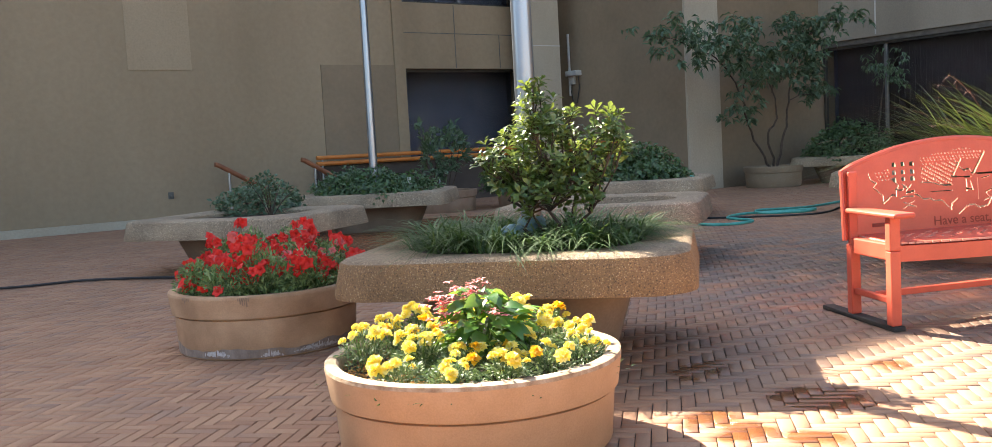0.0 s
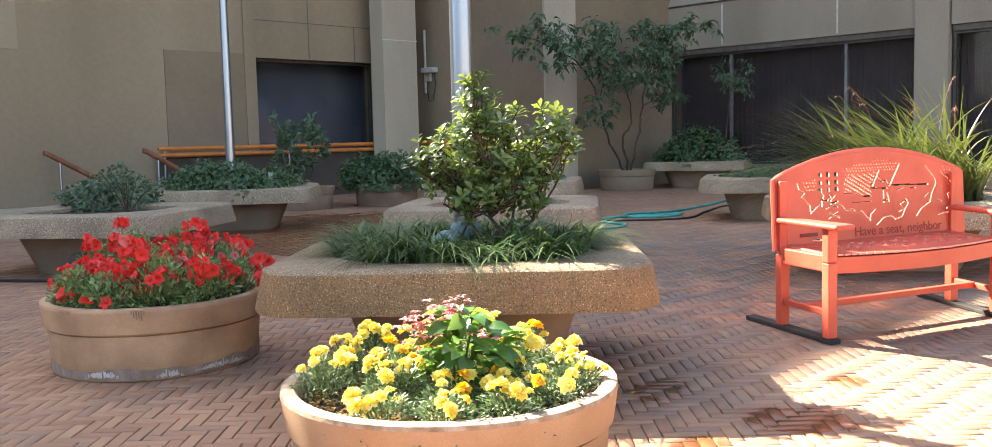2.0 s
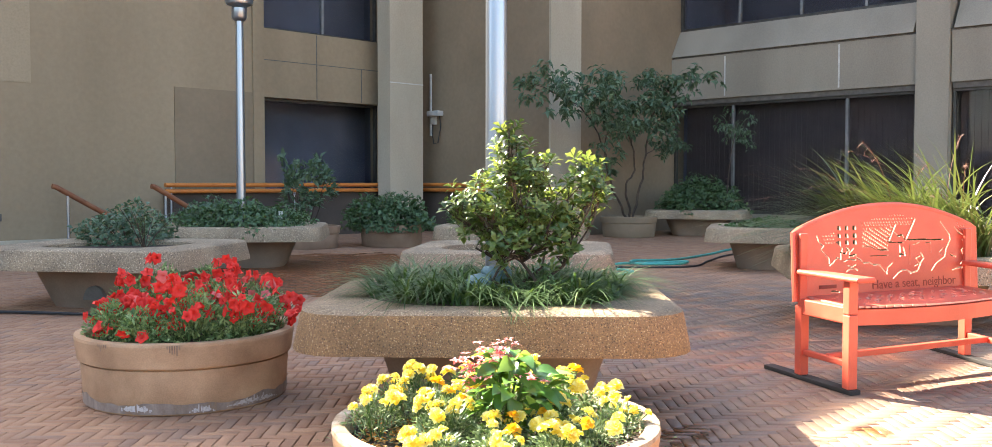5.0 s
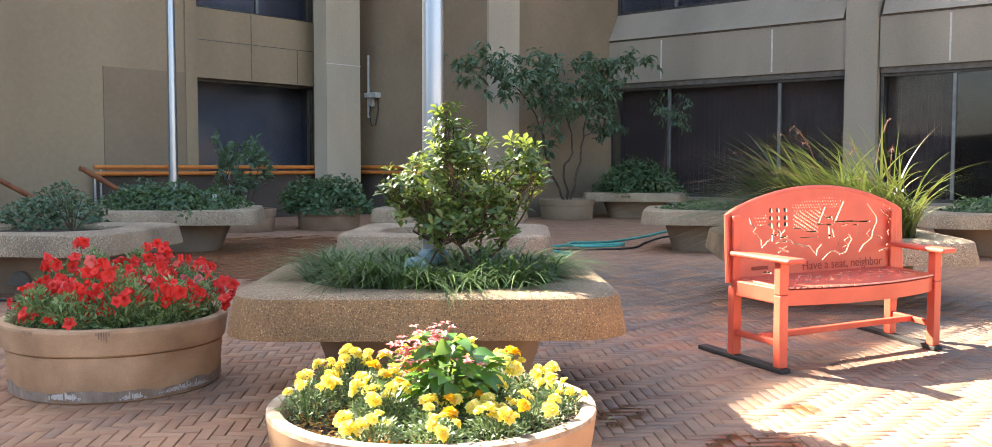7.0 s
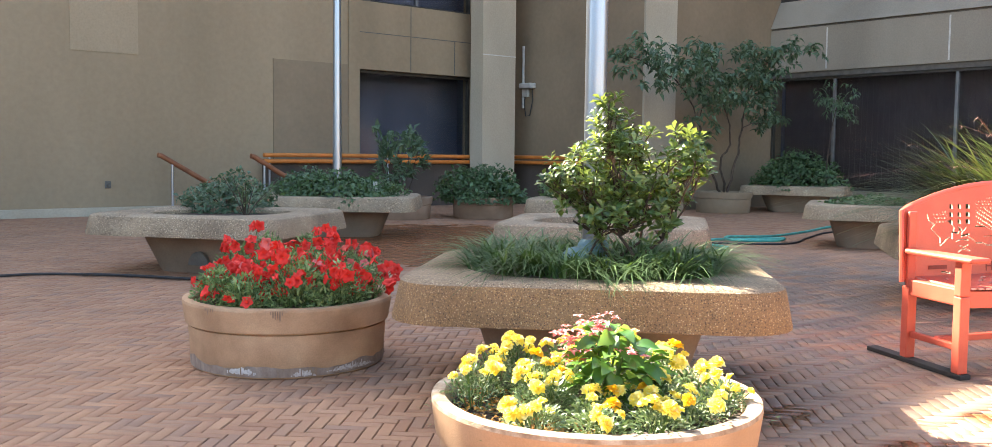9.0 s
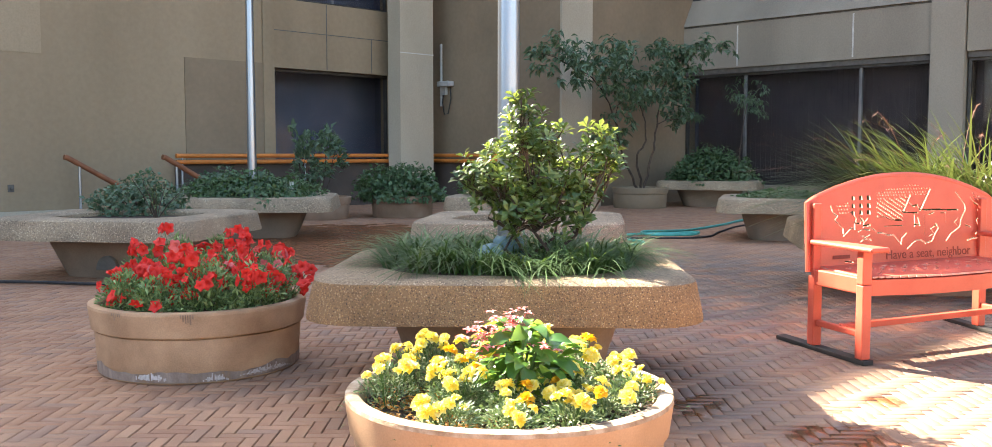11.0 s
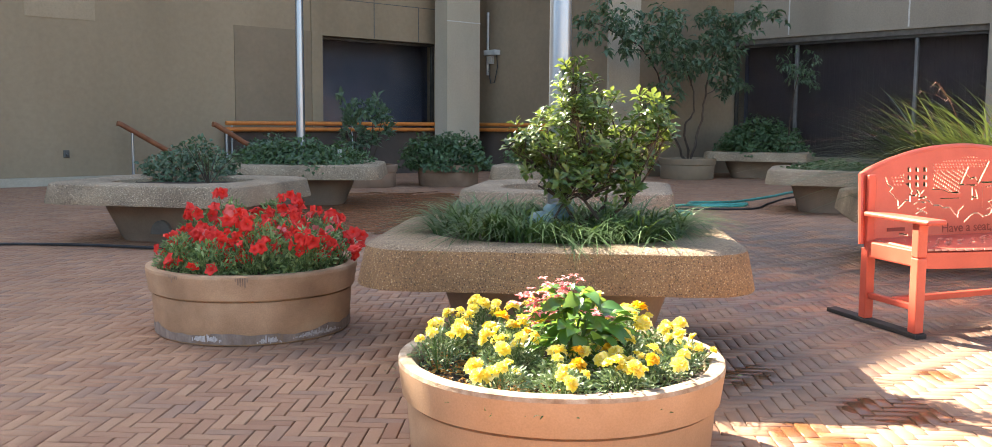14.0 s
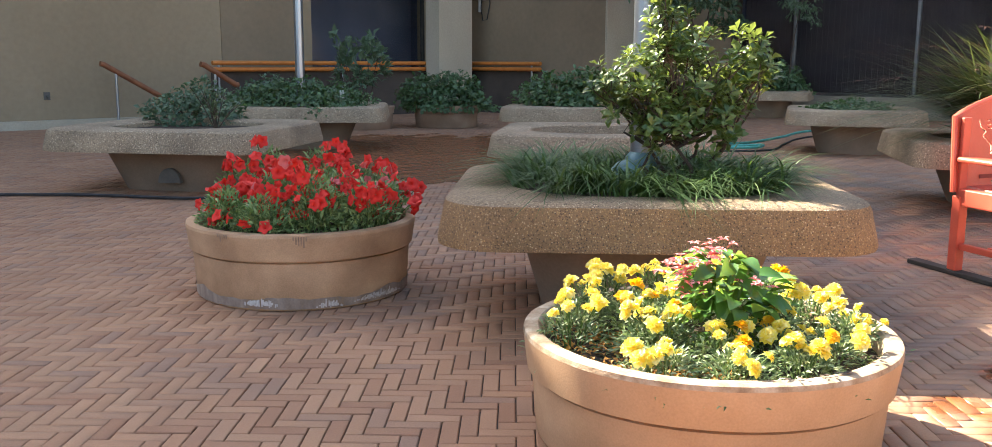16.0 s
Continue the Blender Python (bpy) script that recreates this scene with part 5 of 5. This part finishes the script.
def bed_marigolds():
    g = np.random.default_rng(61)
    for i in range(20):
        rr, a = (0.47, i * 2 * math.pi / 13 + 0.2) if i < 13 else (0.25, (i - 13) * 2 * math.pi / 7)
        rr *= g.uniform(0.9, 1.05)
        x, y = rr * math.cos(a), rr * math.sin(a)
        if rr > 0.4 and x < -0.36 and y < -0.1:
            rr *= 0.5
            x, y = rr * math.cos(a), rr * math.sin(a)
        h = 0.11 if y < -0.2 else 0.15 + 0.05 * (y + 0.2)
        if x > 0.38:
            h *= 0.8
        marigold((YP[0] + x, YP[1] + y), g, h, (7 if y < -0.2 else 9) if rr > 0.35 else 7)


bed_marigolds()


def pentas():
    g = np.random.default_rng(71)
    ob = thing("pentas", (YP[0] + 0.02, YP[1] - 0.02, 0.315), "broad-leaved plant with pink star flower clusters", "flowers")
    n = 150
    a = g.random(n) * 6.28
    s = g.uniform(0.01, 0.165, n)
    hgt = (0.345 - 6.0 * s * s) * g.uniform(0.3, 1.05, n)
    base = np.stack([s * np.cos(a) + 0.05, s * np.sin(a), hgt], 1)
    way = np.stack([np.cos(a), np.sin(a), g.uniform(-0.35, 0.6, n)], 1)
    L = g.uniform(0.075, 0.125, n)
    v, f = broad_leaves(base, way, np.tile([0, 0, 1.0], (n, 1)) + g.normal(size=(n, 3)) * 0.35, L, L * 0.58)
    raw("leaves", v, f, BIGLEAF, ob, smooth=True, kind="stuff")
    for q in np.linspace(0, 5.5, 7):
        part("stem", tube([(0.02 * math.cos(q), 0.02 * math.sin(q), 0), (0.09 * math.cos(q) + 0.03, 0.09 * math.sin(q), 0.3)], 0.005, 5), GSTEM, ob)
    for (x, y, z), k in (((-0.14, -0.03, 0.31), 15), ((-0.07, -0.04, 0.345), 10), ((0.0, 0.0, 0.365), 9), ((0.09, -0.15, 0.26), 6), ((-0.14, -0.06, 0.255), 11)):
        b, w = [], []
        for _ in range(k):
            o = Vector((x, y, z)) + Vector((g.normal() * 0.034, g.normal() * 0.034, g.normal() * 0.02))
            for j in range(5):
                q = j * 1.2566
                b.append(o)
                w.append((math.cos(q), math.sin(q), 0.3 + 0.3 * g.normal()))
        v, f = leaves(np.array(b), np.array(w), np.tile([0, 0, 1.0], (len(b), 1)), np.full(len(b), 0.025), np.full(len(b), 0.015))
        raw("blossom", v, f, PINK, ob, "cluster of pink star florets")


pentas()


def petunia(at, z, g, h, n_fl):
    ob = thing("petunia", (*at, z), "trailing petunia with bright red trumpet flowers", "flowers", "petunias in the round planter")
    foliage_of(g, ob, 0.17, h * 1.15, 700, 0.04, 0.34, PETLEAF, inside=(at[0] - RP[0], at[1] - RP[1], 0.6))
    for _ in range(n_fl):
        a, s = g.random() * 6.28, 0.19 * g.random() ** 0.5
        top = Vector((s * math.cos(a), s * math.sin(a), h * g.uniform(0.55, 1.3)))
        stem = part("stem", tube([(top.x * 0.3, top.y * 0.3, 0), top * 0.6, top], 0.0025, 5), GSTEM, ob)
        # several blooms crowd at the end of each shoot
        for j in range(int(g.integers(2, 6))):
            p = top + Vector((0.034 * g.normal(), 0.034 * g.normal() - 0.01, 0.026 * g.normal()))
            place_head("blossom", PET_HEADS, stem, p, (p.x * 2 + 0.7 * g.normal(), p.y * 2 - 0.55 + 0.6 * g.normal(), 0.35 + 0.5 * g.normal()), g.uniform(0.55, 1.12), g)
    return ob


def bed_petunias():
    g = np.random.default_rng(81)
    for i in range(17):
        rr, a = (0.485, i * 2 * math.pi / 11 + 0.3) if i < 11 else (0.22, (i - 11) * 2 * math.pi / 6)
        rr *= g.uniform(0.92, 1.08)
        x, y = rr * math.cos(a), rr * math.sin(a)
        petunia((RP[0] + x + 0.03, RP[1] + y), 0.345, g, 0.2 + 0.15 * g.random() + (0.04 if y > 0 else 0), 5 + int(g.integers(0, 3)))


bed_petunias()


def litter():
    g = np.random.default_rng(91)
    ob = thing("leaf_litter", (YP[0], YP[1], 0.325), "orange fallen petals and dry leaves on the soil", "leaf litter", kind="stuff")
    n = 480
    a, s = g.uniform(2.5, 4.7, n), g.uniform(0.28, 0.57, n)
    base = np.stack([s * np.cos(a), s * np.sin(a), g.uniform(0, 0.012, n)], 1)
    q = g.random(n) * 6.28
    v, f = leaves(base, np.stack([np.cos(q), np.sin(q), 0.2 * g.normal(size=n)], 1), np.tile([0, 0, 1.0], (n, 1)), g.uniform(0.02, 0.035, n), g.uniform(0.012, 0.022, n))
    raw("dry_petals", v, f, DRYLEAF, ob, kind="stuff")


litter()


# ---------------------------------------------------------------- hose, cable
def hose():
    z = 0.02
    pts = [(3.1, 15.3, 0.66), (3.2, 15.0, 0.5), (3.0, 14.3, z), (2.95, 13.7, z), (3.3, 13.5, z), (3.7, 13.9, z), (3.5, 14.6, z), (3.9, 15.2, z), (4.6, 15.3, z), (5.0, 15.1, 0.05), (4.7, 14.7, 0.05), (4.1, 14.8, 0.05), (4.2, 15.4, 0.05), (5.1, 15.9, z), (6.2, 17.0, z), (7.2, 18.2, z), (9.0, 19.6, z)]
    tagged(part("garden_hose", tube(smooth_path(pts), 0.022, 8), HOSE, None, "teal garden hose lying in loose loops on the paving", smooth=True), category="hose")
    pts = [(-9.0, 10.1, z), (-6.5, 10.3, z), (-5.4, 10.45, z), (-4.8, 10.75, z), (-4.2, 10.72, z), (-3.7, 10.6, z), (-2.9, 10.3, z), (-2.2, 10.3, z)]
    tagged(part("black_cable", tube(smooth_path(pts), 0.016, 6), CABLE, None, "black cable lying along the paving", smooth=True), category="cable")


hose()


def small_things():
    tag = thing("plant_tag", (-1.45, 15.75, 0.66), "small white plastic plant tag stuck in the planter", "plant tag", turn=-8)
    part("plate", soft_box(-0.035, -0.003, 0.1, 0.035, 0.003, 0.22, 0.002, 1), JOINT, tag)
    part("stake", soft_box(-0.006, -0.002, -0.06, 0.006, 0.002, 0.1, 0.001, 1), JOINT, tag)
    tap = thing("wall_outlet", site(6.25, WY), "small dark outlet fitting low on the wall", "outlet", turn=BUILD)
    part("plate", soft_box(-0.06, -0.02, 0.55, 0.06, -0.002, 0.7, 0.005), DARK_JOINT_SHADE, tap)
    part("spout", tube([(0, -0.02, 0.62), (0, -0.09, 0.6)], 0.02, 8), DARK_JOINT_SHADE, tap, smooth=True)
    g = np.random.default_rng(95)
    chips = thing("rim_debris", (YP[0], YP[1], 0.392), "dark leaf scraps lying on the planter's rim", "leaf litter", kind="stuff")
    n = 16
    a = g.uniform(4.55, 5.6, n)
    base = np.stack([0.617 * np.cos(a), 0.617 * np.sin(a), np.full(n, 0.003)], 1)
    q = g.random(n) * 6.28
    v, f = leaves(base, np.stack([np.cos(q), np.sin(q), 0.05 * np.ones(n)], 1), np.tile([0, 0, 1.0], (n, 1)), g.uniform(0.015, 0.035, n), g.uniform(0.008, 0.016, n), 0.1, 0.0)
    raw("scraps", v, f, STEM, chips, kind="stuff")
    pts = [(3.05, 14.9, 0.016), (3.9, 14.6, 0.016), (4.9, 14.6, 0.016), (5.6, 15.6, 0.016), (6.6, 16.9, 0.016), (8.6, 18.4, 0.016)]
    tagged(part("black_hose", tube(smooth_path(pts), 0.016, 6), CABLE, None, "black hose lying beside the teal one", smooth=True), category="hose")


small_things()


# ---------------------------------------------------------------- paving
def paving():
    """Herringbone of bricks on edge: one shared brick for the nearest, the rest joined."""
    L, w, gap, turn = 0.205, 0.0683, 0.0046, radians(-9.5)
    ct, st = math.cos(turn), math.sin(turn)
    spots = []
    for i in range(-460, 460):
        for j in range(-120, 120):
            ox, oy = i * w + j * L, i * w - j * L
            if abs(ox) > 24 or abs(oy) > 28:
                continue
            spots.append((ox + L / 2, oy + w / 2, 0))
            spots.append((ox + w / 2, oy + w + L / 2, 1))
    s = np.array(spots)
    x, y = s[:, 0] * ct - s[:, 1] * st, s[:, 0] * st + s[:, 1] * ct + 9.0
    lx, ly = UX * x + UY * y, -UY * x + UX * y
    keep = (ly < WY - 0.2) & (ly > -9.0) & (lx < RX + 0.3) & (y > -6.0) & (y < 27) & (x > -11) & (x < 13) & ~((lx > BX - 0.1) & (ly > BY - 0.1))
    x, y, o = x[keep], y[keep], s[keep, 2]
    g = np.random.default_rng(5)
    order = np.argsort((x + 0.9) ** 2 + (y - 4.25) ** 2)
    a, b, c = (L - gap) / 2, (w - gap) / 2, 0.0035
    tpl = np.array([(-a, -b, -0.014), (a, -b, -0.014), (a, b, -0.014), (-a, b, -0.014), (-a, -b, -c), (a, -b, -c), (a, b, -c), (-a, b, -c), (-a + c, -b + c, 0), (a - c, -b + c, 0), (a - c, b - c, 0), (-a + c, b - c, 0)])
    quads = [(8, 9, 10, 11)] + [(q + i, q + (i + 1) % 4, q + 4 + (i + 1) % 4, q + 4 + i) for q in (0, 4) for i in range(4)]
    near, rest = order[:300], order[300:]
    me = bpy.data.meshes.new("brick")
    me.from_pydata([tuple(p) for p in tpl], [], quads)
    finish(me, PAVER_PIECE, False)
    for i in near:
        ob = new("brick", me)
        ob.parent = GROUND
        ob.matrix_basis = pose(x[i], y[i], g.uniform(-0.0015, 0.0015), g.normal() * 0.25, g.normal() * 0.25, math.degrees(turn) + (90 if o[i] else 0) + g.normal() * 0.3)
    n = len(rest)
    ang = turn + np.where(o[rest] > 0, math.pi / 2, 0) + g.normal(size=n) * 0.006
    ca, sa = np.cos(ang)[:, None], np.sin(ang)[:, None]
    vx = x[rest][:, None] + tpl[None, :, 0] * ca - tpl[None, :, 1] * sa
    vy = y[rest][:, None] + tpl[None, :, 0] * sa + tpl[None, :, 1] * ca
    vz = tpl[None, :, 2] + g.uniform(-0.002, 0.0015, n)[:, None]
    v = np.stack([vx, vy, vz], 2).reshape(-1, 3)
    f = (np.array(quads)[None] + 12 * np.arange(n)[:, None, None]).reshape(-1, 4)
    me = bpy.data.meshes.new("brick_field")
    me.vertices.add(len(v))
    me.vertices.foreach_set("co", v.ravel())
    me.loops.add(f.size)
    me.loops.foreach_set("vertex_index", f.ravel().astype(np.int32))
    me.polygons.add(len(f))
    me.polygons.foreach_set("loop_start", np.arange(0, f.size, 4, dtype=np.int32))
    me.update(calc_edges=True)
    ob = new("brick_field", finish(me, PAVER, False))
    ob.parent = GROUND
    tagged(ob, "red-brown herringbone brick paving", kind="stuff")


paving()
